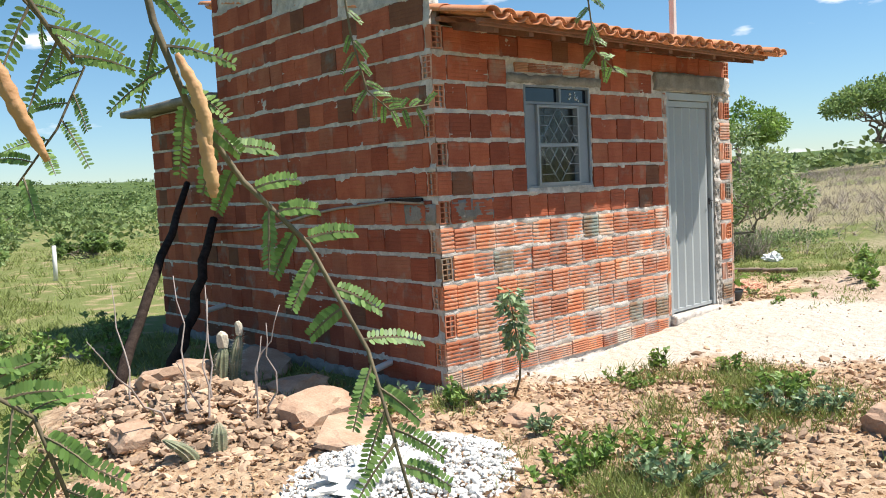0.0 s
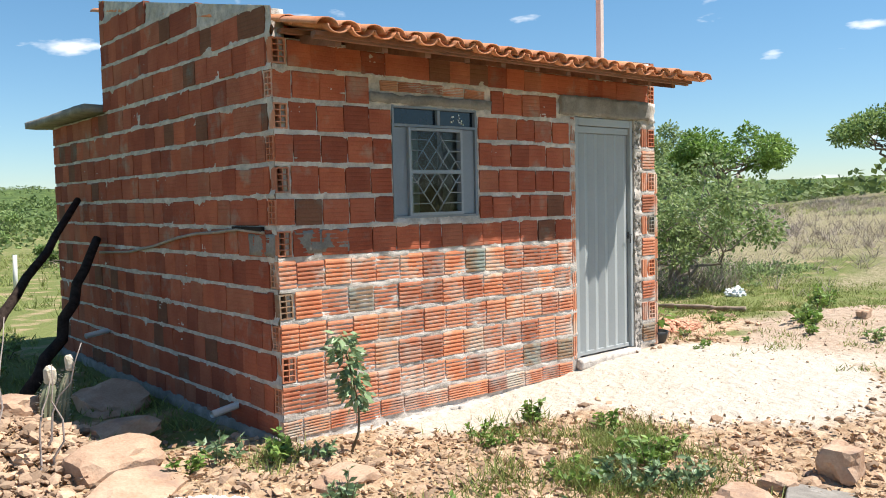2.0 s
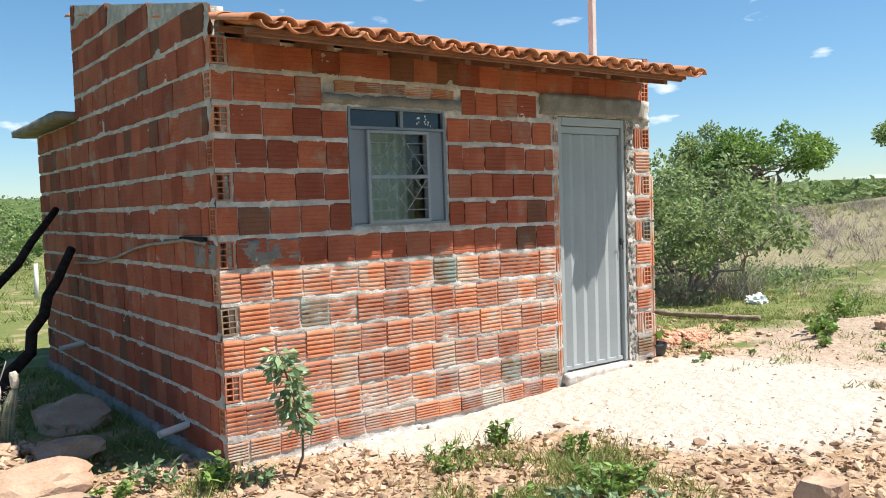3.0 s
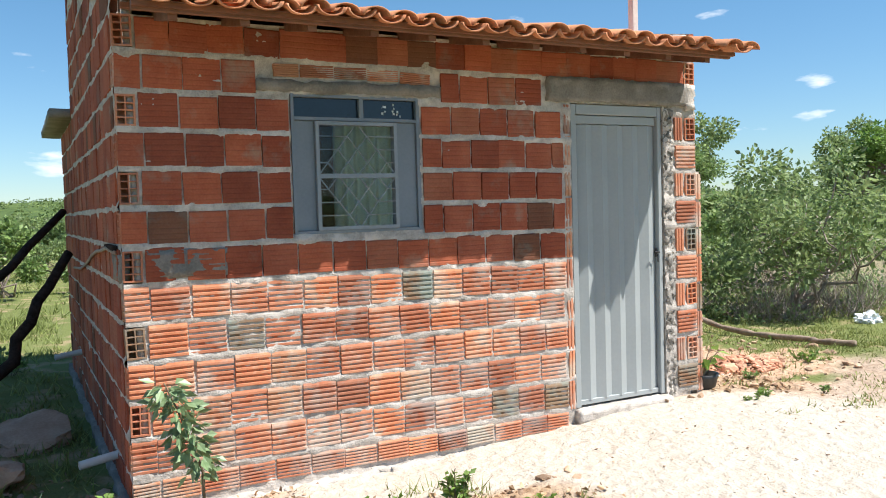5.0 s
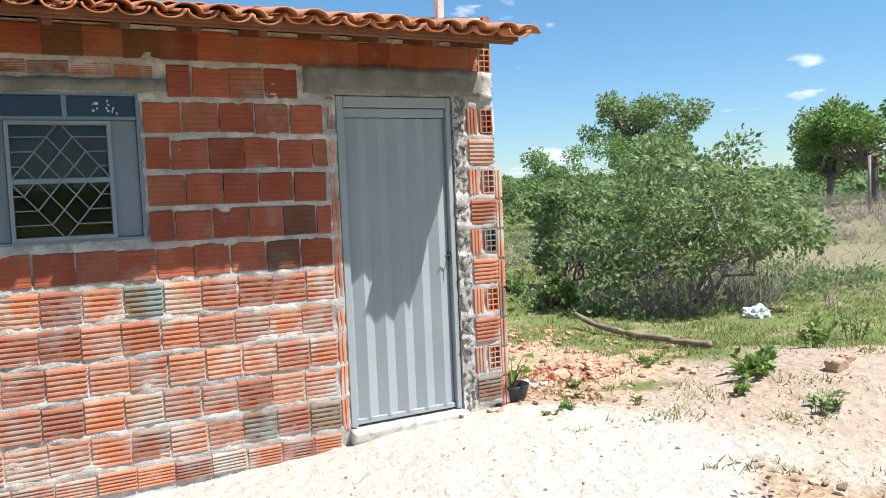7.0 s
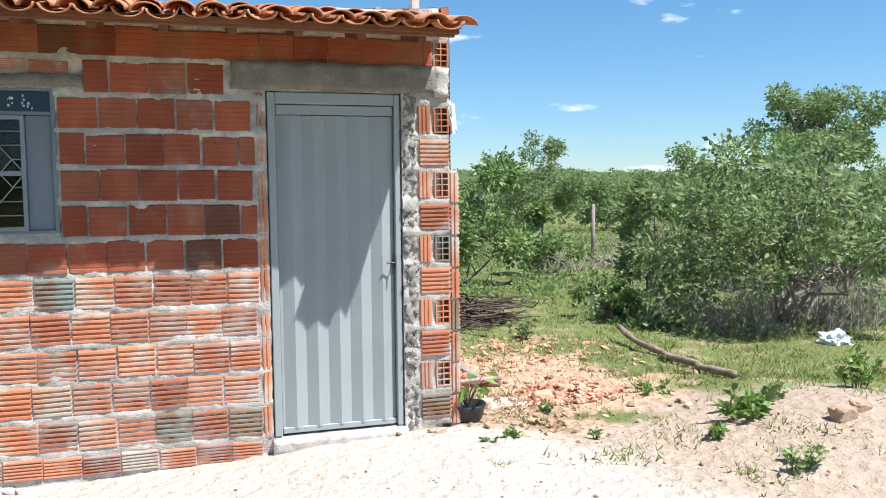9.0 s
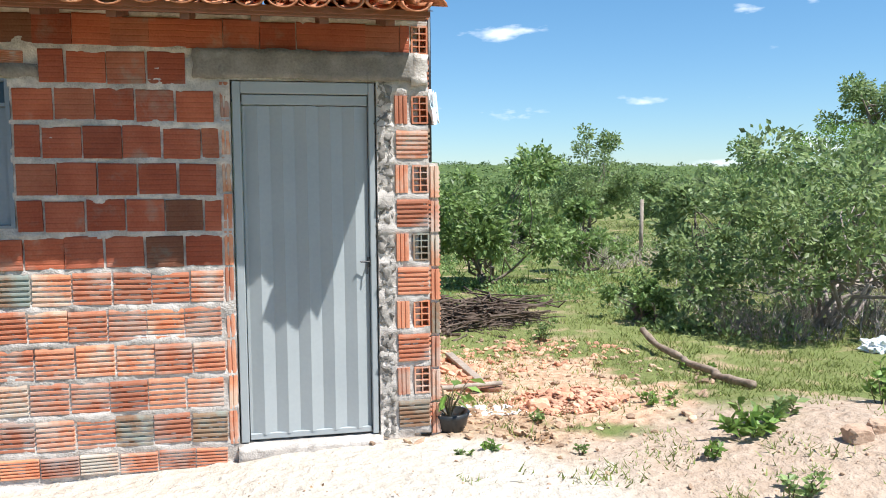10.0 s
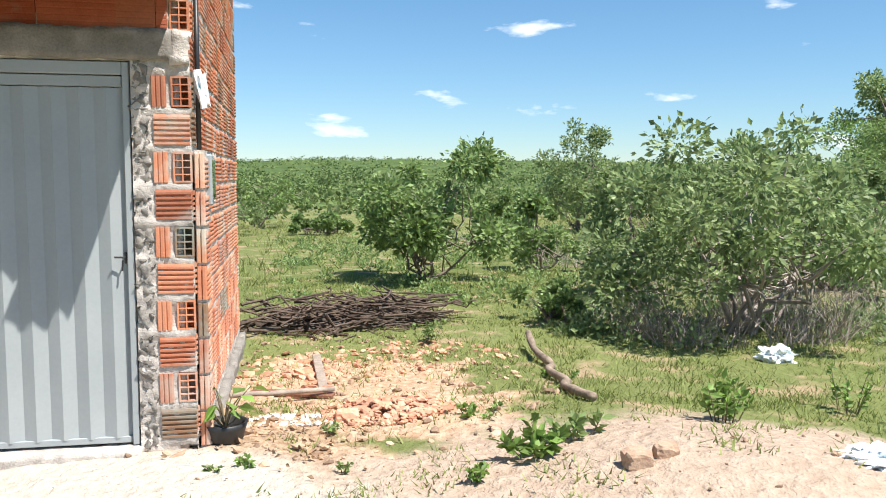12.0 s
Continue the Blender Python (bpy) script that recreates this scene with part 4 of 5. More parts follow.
# distant scrub woods as one mass
rng = random.Random(77)
g = Geo()
nr = np.random.default_rng(78)
for lo, hi, many, k, leaf_share in ((40, 140, 700, 120, 0.22), (140, 420, 900, 60, 0.30), (420, 1150, 1500, 26, 0.42)):
    for i in range(many):
        ang = radians(nr.uniform(-75, 105))
        r = math.sqrt(nr.uniform(lo * lo, hi * hi))
        x, y = 5 + r * math.sin(ang), r * math.cos(ang)
        s = nr.uniform(1.1, 2.0) * (1 + min(r, 500) / 260)
        d = nr.normal(size=(k, 3))
        d[:, 2] = np.abs(d[:, 2]) * 0.8
        d /= np.linalg.norm(d, axis=1, keepdims=True)
        p = np.array([x, y, land1(x, y) - 0.3]) + d * np.array([1.4, 1.4, 0.8]) * s * nr.uniform(0.6, 1.0, (k, 1))
        many_leaves(g, p, d * 0.3 + nr.uniform(-1, 1, (k, 3)) * np.array([1, 1, 0.6]), s * leaf_share * nr.uniform(0.7, 1.3, k), 0.36, i)
tagged(part("distant_woods", g, WOODS), "low green caatinga woods covering the distance", "woods", kind="stuff")

# grass, weeds and dry brush
rng = np.random.default_rng(12)


def scatter_blades(count, box, keep, h0, h1, w, lean, clump=6):
    g = Geo()
    n = 0
    while n < count:
        x, y = rng.uniform(box[0], box[1]), rng.uniform(box[2], box[3])
        s, l, yd = zones(np.array(x), np.array(y))
        if rng.random() > keep(x, y, float(s), float(l), float(yd)) or (X0 - 0.1 < x < X1 + 0.15 and YF - 0.05 < y < YL):
            continue
        for k in range(clump):
            px, py = x + rng.normal(0, 0.05), y + rng.normal(0, 0.05)
            z = land1(px, py) - 0.01
            h, a = rng.uniform(h0, h1), rng.uniform(0, 6.283)
            dx, dy = math.cos(a), math.sin(a)
            lx, ly = rng.normal(0, lean) * h, rng.normal(0, lean) * h
            g.add([(px - dx * w, py - dy * w, z), (px + dx * w, py + dy * w, z), (px + lx, py + ly, z + h)], [(0, 1, 2)])
            n += 1
    return g


def free_grass(x, y, s, l, yd):
    return max(0.0, 1 - 1.4 * s - 0.97 * l - 0.5 * yd) * (0.35 + 0.65 * (bumps(np.array(x * 0.9), np.array(y * 0.9)) > -0.15))


tagged(part("grass", scatter_blades(42000, (7.2, 15, 3.2, 13), free_grass, 0.02, 0.075, 0.006, 0.6), GRASS), "short green grass of the clearing", "grass", kind="stuff")
tagged(part("grass", scatter_blades(30000, (-3, 3.6, 4.5, 15), free_grass, 0.03, 0.11, 0.008, 0.6), GRASS), "short green grass behind the house", "grass", kind="stuff")
tagged(part("grass", scatter_blades(34000, (-6, 34, 12, 40), lambda *q: 0.8, 0.06, 0.24, 0.011, 0.7, 9), GRASS), "rough tall grass beyond the yard", "grass", kind="stuff")
tagged(part("dry_brush", scatter_blades(22000, (12.5, 36, 5, 22), lambda x, y, *q: 0.9 if bumps(np.array(x * 0.4), np.array(y * 0.4)) > 0.1 else 0.1, 0.10, 0.45, 0.005, 0.9, 12), GREYTWIG), "bare grey brushwood between the shrubs", "brush", kind="stuff")
tagged(part("dry_brush", scatter_blades(1100, (11.2, 13.6, 6.5, 8.2), lambda x, y, *q: 0.8 if bumps(np.array(x * 1.2), np.array(y * 1.2)) > 0 else 0.05, 0.15, 0.6, 0.005, 0.6, 12), GREYTWIG), "bare grey twigs under the broad shrub", "brush", kind="stuff")
tagged(part("weeds", scatter_blades(2600, (7.5, 11.5, 2.0, 6.6), lambda x, y, s, l, yd: 0.35 * (bumps(np.array(x * 1.7), np.array(y * 1.7)) > 0.35), 0.02, 0.06, 0.007, 0.7), GRASS), "sparse green weeds on the sandy yard", "weeds", kind="stuff")

TUFTS = ((3.35, 2.35, 0.62), (3.0, 2.05, 0.4), (4.75, 2.3, 0.6), (4.4, 2.75, 0.35), (5.2, 2.75, 0.4), (4.9, 3.3, 0.35), (3.45, 3.75, 0.25))


def in_tufts(x, y, *q):
    return min(0.9, sum(math.exp(-2.5 * ((x - a) ** 2 + (y - b) ** 2) / c ** 2) for a, b, c in TUFTS)) * (bumps(np.array(x * 2.2), np.array(y * 2.2)) > -0.1)


tagged(part("grass", scatter_blades(9000, (2.4, 5.8, 1.4, 4.0), in_tufts, 0.03, 0.115, 0.0045, 0.55), GRASS), "green grass tufts among the stone chips", "grass", kind="stuff")


def low_scrub(count, box, away, seed):
    """Knee-high leafy tufts, uneven in size, over a rough field."""
    r, g = np.random.default_rng(seed), Geo()
    while count:
        x, y = r.uniform(box[0], box[1]), r.uniform(box[2], box[3])
        if away(x, y) or bumps(np.array(x * 0.55), np.array(y * 0.55)) < r.uniform(-0.6, 0.4):
            continue
        count -= 1
        h, k = r.uniform(0.10, 0.42) * r.uniform(0.5, 1.0), 60
        d = r.normal(size=(k, 3))
        d[:, 2] = np.abs(d[:, 2])
        d /= np.linalg.norm(d, axis=1, keepdims=True)
        p = np.array([x, y, land1(x, y) - 0.02]) + d * np.array([1.1, 1.1, 1.0]) * h * r.uniform(0.3, 1.0, (k, 1))
        many_leaves(g, p, d + r.uniform(-0.8, 0.8, (k, 3)), 0.065 * r.uniform(0.6, 1.3, k), 0.28, count + seed)
    return g


tagged(part("scrub_undergrowth", low_scrub(420, (7.6, 19, 8.9, 24), lambda x, y: y < 9.0 + 0.3 * abs(x - 9), 500), LEAF), "knee-high green scrub over the rough field", "undergrowth", kind="stuff")
tagged(part("scrub_undergrowth", low_scrub(140, (10.6, 16, 6.2, 9.5), lambda x, y: y < 6.4, 900), LEAFDARK), "low green growth about the broad shrub", "undergrowth", kind="stuff")


def weed(x, y, height, spread, count, size, material, label, seed, group="weeds in the yard", up=0.8):
    r = random.Random(seed)
    ob = thing("weed", x, y, land1(x, y) - 0.01, label, "weed", group)
    stems, leaves = Geo(), Geo()
    for i in range(max(3, count // 14)):
        a, q = r.random() * 6.283, r.random() ** 0.6 * spread
        tip = Vector((q * math.cos(a), q * math.sin(a), height * r.uniform(0.55, 1.0)))
        foot = Vector((tip.x * 0.45, tip.y * 0.45, 0))
        stems.tube([foot, foot.lerp(tip, 0.5) + Vector((0, 0, height * 0.06)), tip], [0.004, 0.003, 0.0015], 4)
        for k in range(14):
            p = foot.lerp(tip, r.uniform(0.25, 1.0))
            leaf_geo(leaves, p, Vector((r.uniform(-1, 1), r.uniform(-1, 1), r.uniform(-0.2, up))), size * r.uniform(0.6, 1.2), size * 0.27, r)
    part("stems", stems, TWIG, ob)
    part("leaves", leaves, material, ob)
    return ob


W1, W2 = "low green broad-leaved weed on stony ground", "upright green weed with narrow leaves"
for i, (x, y, h, s, c, z) in enumerate([(3.14, 3.99, 0.16, 0.16, 110, 0.055), (3.42, 3.78, 0.17, 0.18, 140, 0.06), (2.95, 3.95, 0.12, 0.13, 80, 0.05), (3.6, 3.62, 0.12, 0.12, 80, 0.05), (5.06, 3.35, 0.20, 0.09, 120, 0.05), (5.25, 2.93, 0.16, 0.16, 130, 0.045), (4.61, 2.22, 0.18, 0.20, 240, 0.05), (4.95, 2.35, 0.17, 0.22, 240, 0.05), (4.45, 2.45, 0.12, 0.18, 150, 0.045), (4.8, 2.05, 0.15, 0.2, 180, 0.05), (4.55, 3.19, 0.10, 0.16, 110, 0.04), (3.2, 2.52, 0.17, 0.24, 260, 0.05), (3.25, 2.10, 0.17, 0.26, 260, 0.05), (3.55, 2.3, 0.15, 0.24, 220, 0.05), (5.03, 2.29, 0.16, 0.2, 150, 0.05), (3.35, 3.0, 0.16, 0.13, 110, 0.05), (4.72, 3.47, 0.08, 0.22, 120, 0.04), (2.9, 2.45, 0.12, 0.2, 160, 0.05), (3.9, 2.05, 0.12, 0.2, 150, 0.05)]):
    weed(x, y, h, s, c, z, LEAFLIME if i % 3 else LEAFSAP, W2 if h > 0.165 else W1, 100 + i)
for i, (x, y, h, s, c, z) in enumerate([(9.16, 3.50, 0.17, 0.25, 120, 0.085), (9.45, 3.62, 0.13, 0.18, 70, 0.075), (10.45, 3.95, 0.30, 0.22, 170, 0.07), (8.9, 2.75, 0.12, 0.16, 90, 0.05), (7.72, 3.72, 0.07, 0.06, 40, 0.04), (7.57, 3.68, 0.04, 0.05, 30, 0.03), (8.79, 3.27, 0.10, 0.08, 60, 0.05), (8.2, 3.6, 0.06, 0.06, 40, 0.035), (9.05, 4.4, 0.1, 0.2, 110, 0.05), (11.2, 3.3, 0.2, 0.2, 120, 0.06), (11.6, 4.4, 0.35, 0.16, 120, 0.05), (8.2, 4.25, 0.08, 0.1, 60, 0.04), (9.9, 5.3, 0.07, 0.2, 80, 0.04), (9.2, 7.2, 0.22, 0.2, 130, 0.06)]):
    weed(x, y, h, s, c, z, LEAF if i % 2 else LEAFLIME, "green broad-leaved seedling on pale sand", 140 + i, "weeds by the sand mound")
for i in range(16):
    r = random.Random(300 + i)
    weed(r.uniform(0.2, 3.1), r.uniform(6.6, 10.5), r.uniform(0.2, 0.4), 0.3, 170, 0.075, LEAFLIME if i % 2 else LEAF, "bushy green weed in the grass behind the house", 320 + i, "weeds behind the house")

# the sapling before the front wall
sap = thing("sapling", 3.83, 3.66, land1(3.83, 3.66) - 0.02, "young sapling with a drooping tuft of grey-green leaves", "sapling")
stem_pts = [(0, 0, 0), (0.05, -0.02, 0.14), (0.05, -0.03, 0.30), (0.0, -0.05, 0.46), (-0.06, -0.08, 0.62), (-0.12, -0.12, 0.76)]
part("stem", Geo().tube(stem_pts, [0.009, 0.008, 0.007, 0.006, 0.005, 0.003], 7), TWIG, sap, smooth=True)
g = Geo()
r = random.Random(8)
for i in range(230):
    t = r.uniform(0.42, 1.0) * 5
    a, b = Vector(stem_pts[min(4, int(t))]), Vector(stem_pts[min(4, int(t)) + 1])
    p = a.lerp(b, t - int(t) if t < 5 else 1)
    d = Vector((r.gauss(0, 1), r.gauss(0, 1), r.uniform(-1.1, 0.5))).normalized()
    q = p + d * r.uniform(0.01, 0.085)
    leaf_geo(g, q, d + Vector((0, 0, -0.3)), r.uniform(0.05, 0.085), 0.019, r)
part("leaves", g, LEAFSAP, sap)


# ---- the thorn-tree bough that hangs over the start of the walk ----
def frond(leaves, stem, p, d, length, pairs, size, rng):
    """A pinnate leaf: a bent midrib with paired leaflets."""
    d = d.normalized()
    side = d.cross(Vector((-0.55 + rng.uniform(-0.5, 0.5), -0.7 + rng.uniform(-0.5, 0.5), 0.35))).normalized()
    up = side.cross(d)
    pts = [p + d * length * t - Vector((0, 0, 1)) * length * 0.25 * t * t for t in (0, 0.33, 0.66, 1)]
    stem.tube(pts, [0.0011, 0.0009, 0.0007, 0.0004], 4, False)
    for i in range(pairs):
        t = 0.1 + 0.9 * i / pairs
        q = p + d * length * t - Vector((0, 0, 1)) * length * 0.25 * t * t
        s = size * (1 - 0.45 * abs(t - 0.45))
        for sg in (-1, 1):
            e = (side * sg + d * 0.45 + up * rng.uniform(-0.25, 0.25)).normalized()
            n = e.cross(up).normalized()
            w = s * 0.20
            leaves.add([q, q + e * s * 0.3 + n * w, q + e * s * 0.8 + n * w * 0.9, q + e * s, q + e * s * 0.8 - n * w * 0.9, q + e * s * 0.3 - n * w], [(0, 1, 2, 3, 4, 5)])


bough = thing("thorn_tree", -0.55, 1.35, land1(-0.55, 1.35) - 0.05, "thorn tree with feathery pinnate leaves and dry seed pods", "tree")
BI = Matrix.Translation((0.55, -1.35, -(land1(-0.55, 1.35) - 0.05)))
wood, leaves = Geo(), Geo()
rng = random.Random(6)
wood.tube([BI @ Vector(p) for p in wavy((-0.55, 1.35, -0.02), (-0.60, 1.30, 1.9), 8, 0.08, rng)], [0.07 - 0.004 * k for k in range(9)], 9)
part("trunk", wood, BARK, bough, smooth=True)
limbs = Geo()
limbs.tube([BI @ Vector(p) for p in wavy((-0.60, 1.30, 1.85), (0.15, 0.56, 2.02), 6, 0.05, rng)], [0.035, 0.03, 0.025, 0.02, 0.015, 0.011, 0.008], 7)
limbs.tube([BI @ Vector(p) for p in wavy((-0.60, 1.30, 1.88), (0.62, 0.98, 2.25), 6, 0.05, rng)], [0.03, 0.026, 0.022, 0.018, 0.014, 0.01, 0.008], 7)
limbs.tube([BI @ Vector(p) for p in wavy((0.62, 0.98, 2.25), (1.05, 0.86, 2.2), 4, 0.04, rng)], [0.008, 0.007, 0.006, 0.005, 0.004], 6)
limbs.tube([BI @ Vector(p) for p in wavy((-0.60, 1.28, 1.2), (0.02, 0.62, 1.44), 5, 0.04, rng)], [0.02, 0.016, 0.012, 0.009, 0.006, 0.004], 6)
part("limbs", limbs, BARK, bough, smooth=True)
TWIGS = [
    ([(0.15, 0.56, 2.02), (0.178, 0.47, 1.75), (0.194, 0.45, 1.598), (0.21, 0.45, 1.554), (0.237, 0.44, 1.507), (0.267, 0.421, 1.468), (0.289, 0.396, 1.401), (0.291, 0.377, 1.348), (0.29, 0.361, 1.311)], 1.5, 7.4, 26, 0.036, 0.0021),
    ([(0.62, 0.98, 2.25), (0.649, 0.92, 1.9), (0.668, 0.913, 1.708), (0.689, 0.911, 1.632), (0.715, 0.895, 1.604), (0.757, 0.859, 1.609)], 1.6, 5.0, 20, 0.028, 0.0016),
    ([(-0.05, 0.80, 1.95), (0.195, 0.851, 1.75), (0.248, 0.846, 1.683), (0.289, 0.842, 1.632), (0.263, 0.858, 1.572), (0.225, 0.871, 1.518)], 0.5, 5.0, 18, 0.042, 0.0014),
    ([(0.02, 0.60, 1.95), (0.10, 0.50, 1.70), (0.13, 0.475, 1.62), (0.155, 0.468, 1.575)], 0.6, 3.0, 12, 0.038, 0.0014),
    ([(1.05, 0.86, 2.2), (1.055, 0.83, 1.9), (1.06, 0.814, 1.79), (1.089, 0.824, 1.701), (1.133, 0.817, 1.67)], 1.5, 4.0, 14, 0.030, 0.0014),
    ([(0.02, 0.62, 1.44), (0.109, 0.578, 1.392), (0.144, 0.566, 1.362), (0.155, 0.548, 1.31)], 0.3, 3.0, 16, 0.048, 0.0016),
]
for pts, t0, t1, fronds, length, rad in TWIGS:
    tw = Geo().tube([BI @ Vector(p) for p in pts], [rad * (1.25 - 0.1 * k) for k in range(len(pts))], 6)
    twig = part("twig", tw, TWIG, bough, smooth=True)
    lf, rib = Geo(), Geo()
    for i in range(fronds):
        t = min(len(pts) - 1.001, t0 + (t1 - t0) * (i + rng.random() * 0.8) / fronds)
        a, b = Vector(pts[int(t)]), Vector(pts[int(t) + 1])
        d = (b - a).normalized()
        out = d.cross(Vector((0.66, 0.74, -0.08))).normalized() * (1 if i % 2 else -1)
        frond(lf, rib, BI @ a.lerp(b, t - int(t)), out + d * rng.uniform(0.2, 0.9) + Vector((rng.uniform(-0.5, 0.5), rng.uniform(-0.5, 0.5), rng.uniform(-0.5, 0.2))), length * rng.uniform(0.7, 1.15), rng.randint(12, 15), length * 0.19, rng)
    part("leaflets", lf, PINNATE, twig)
    part("midribs", rib, TWIG, twig)
for pts in ([(0.198, 0.432, 1.578), (0.206, 0.43, 1.560), (0.211, 0.429, 1.540), (0.211, 0.43, 1.522)], [(0.207, 0.431, 1.541), (0.2105, 0.43, 1.525), (0.213, 0.431, 1.507), (0.213, 0.431, 1.498)], [(0.108, 0.463, 1.585), (0.116, 0.461, 1.567), (0.124, 0.46, 1.545), (0.135, 0.46, 1.522)]):
    dense = [Vector(pts[i]).lerp(Vector(pts[i + 1]), k / 5) for i in range(3) for k in range(5)] + [Vector(pts[3])]
    part("seed_pod", Geo().tube([BI @ p for p in dense], [0.0048 * math.sin(math.pi * (i + 0.7) / (len(dense) + 0.4)) ** 0.5 * (1.0 if i % 2 else 0.8) for i in range(len(dense))], 8), POD, bough, "dry reddish seed pod", True)


# ---- stones, heaps and loose things ----
def boulder(x, y, sx, sy, sz, label, seed, turn=0.0, material=STONE, sink=0.25):
    r = random.Random(seed)
    g = Geo().rock(0, 0, 0, sx, sy, sz, r, turn=turn, detail=3, rough=0.25)
    ob = part("rock", g, material, None)
    ob.location = (x, y, land1(x, y) + sz * (0.78 - sink))
    return tagged(ob, label, "rock", "rocks about the yard")


R1 = "flat slab of pinkish sandstone on the ground"
boulder(2.66, 4.22, 0.34, 0.20, 0.11, "thick tilted slab of brown sandstone by the wall", 1, 0.3)
boulder(2.62, 3.78, 0.40, 0.22, 0.045, R1, 2, 0.8)
boulder(3.5, 3.22, 0.22, 0.16, 0.05, R1, 3, 0.4)
boulder(2.1, 5.2, 0.20, 0.16, 0.10, "rounded pale boulder in the stone heap", 4)
boulder(2.45, 5.5, 0.18, 0.15, 0.13, "rounded pale boulder in the stone heap", 5)
boulder(1.65, 4.55, 0.15, 0.12, 0.09, "rounded pale boulder in the stone heap", 6)
boulder(2.95, 5.0, 0.25, 0.3, 0.09, "shaded stone at the foot of the wall", 7)
boulder(3.2, 5.9, 0.3, 0.35, 0.10, "shaded stone at the foot of the wall", 8)
boulder(4.32, 1.36, 0.22, 0.16, 0.13, "orange-brown broken rock on the ground", 9, 0.5)
boulder(4.62, 1.58, 0.22, 0.15, 0.10, "dark brown broken rock on the ground", 10, 1.2)
boulder(5.52, 1.55, 0.15, 0.13, 0.13, "dark brown broken rock on the ground", 11, 0.2)
boulder(5.12, 1.68, 0.12, 0.10, 0.06, "small brown stone on the ground", 12)
boulder(9.52, 3.08, 0.08, 0.07, 0.06, "clod of hard earth on the sand mound", 13, sink=0.4)
boulder(9.68, 3.12, 0.07, 0.05, 0.05, "clod of hard earth on the sand mound", 14, sink=0.4)
boulder(8.28, 4.55, 0.09, 0.07, 0.06, "orange brick lump by the rubble", 15, material=SHARD)
r = random.Random(18)
sl = part("concrete_slab", Geo().box(-0.28, -0.16, 0, 0.28, 0.16, 0.045, chamfer=0.006), CONCRETE)
sl.matrix_world = pose(5.02, 1.42, land1(5.02, 1.42) + 0.015, 4, 10, 25)
tagged(sl, "flat grey cement slab leaning on a stone", "slab")

rng = random.Random(51)


def loose(name, material, count, place, s0, s1, flat, label, category, detail=0, kind="stuff"):
    g = Geo()
    ico = bmesh.new()
    bmesh.ops.create_icosphere(ico, subdivisions=1, radius=1)
    base = [p.co.copy() for p in ico.verts]
    fs = [[p.index for p in q.verts] for q in ico.faces]
    ico.free()
    for i in range(count):
        x, y, up = place(rng)
        if X0 - 0.03 < x < X1 + 0.02 and YF - 0.05 < y < YL:
            continue
        s = s0 + (s1 - s0) * rng.random() ** 2.2
        m = Matrix.Translation((x, y, land1(x, y) + up + s * flat * 0.3)) @ Euler((rng.uniform(-0.5, 0.5), rng.uniform(-0.5, 0.5), rng.uniform(0, 6.3))).to_matrix().to_4x4() @ Matrix.Diagonal((s * rng.uniform(0.7, 1.4), s * rng.uniform(0.5, 1), s * flat, 1))
        g.add([m @ (p * rng.uniform(0.72, 1.15)) for p in base], fs)
    return tagged(part(name, g, material), label, category, kind=kind)


def in_blob(cx, cy, sx, sy, h=0.0):
    def f(r):
        a, q = r.random() * 6.283, math.sqrt(r.random())
        return cx + sx * q * math.cos(a), cy + sy * q * math.sin(a), h * (1 - q * q) * r.uniform(0.5, 1.0)
    return f


def in_litter(r):
    while True:
        x, y = r.uniform(0.6, 8.6), r.uniform(0.6, 5.2)
        s, l, yd = zones(np.array(x), np.array(y))
        if r.random() < float(l) - 1.3 * float(s):
            return x, y, 0.0


loose("stone_chips", CHIPS, 6000, in_litter, 0.012, 0.055, 0.4, "broken pinkish stone chips strewn over the ground", "stones")
loose("stone_chips", CHIPS, 1500, in_blob(2.2, 4.9, 0.75, 1.1, 0.06), 0.015, 0.065, 0.42, "heaped pale stones by the cactus", "stones")
loose("stone_chips", CHIPS, 520, in_blob(8.5, 5.8, 1.4, 2.1), 0.008, 0.045, 0.5, "scattered stones and brick crumbs on the yard", "stones")
loose("stone_chips", CHIPS, 500, in_blob(9.6, 2.9, 1.8, 1.2), 0.004, 0.018, 0.6, "small pebbles on the sand mound", "pebbles")
loose("stone_chips", CHIPS, 150, in_blob(6.9, 2.7, 1.4, 1.1), 0.004, 0.014, 0.4, "small chips on the swept pale ground", "pebbles")
loose("gravel", GRAVEL, 3600, in_blob(2.45, 3.12, 0.62, 0.55, 0.11), 0.008, 0.024, 0.7, "small heap of white crushed limestone", "gravel")
loose("brick_rubble", SHARD, 900, in_blob(8.55, 4.72, 0.42, 0.36, 0.07), 0.012, 0.05, 0.4, "heap of broken orange brick shards", "rubble")
loose("brick_rubble", SHARD, 260, in_blob(8.9, 6.6, 0.9, 0.7, 0.0), 0.015, 0.06, 0.45, "broken orange brick pieces on the yard", "rubble")
loose("brick_rubble", SHARD, 160, in_blob(7.95, 6.2, 0.4, 0.9, 0.0), 0.02, 0.08, 0.4, "broken orange brick pieces by the wall", "rubble")
loose("spilled_lime", GRAVEL, 160, in_blob(7.95, 4.62, 0.38, 0.16, 0.0), 0.01, 0.05, 0.25, "white lime spilled on the earth", "lime")
g = Geo()
r = random.Random(61)
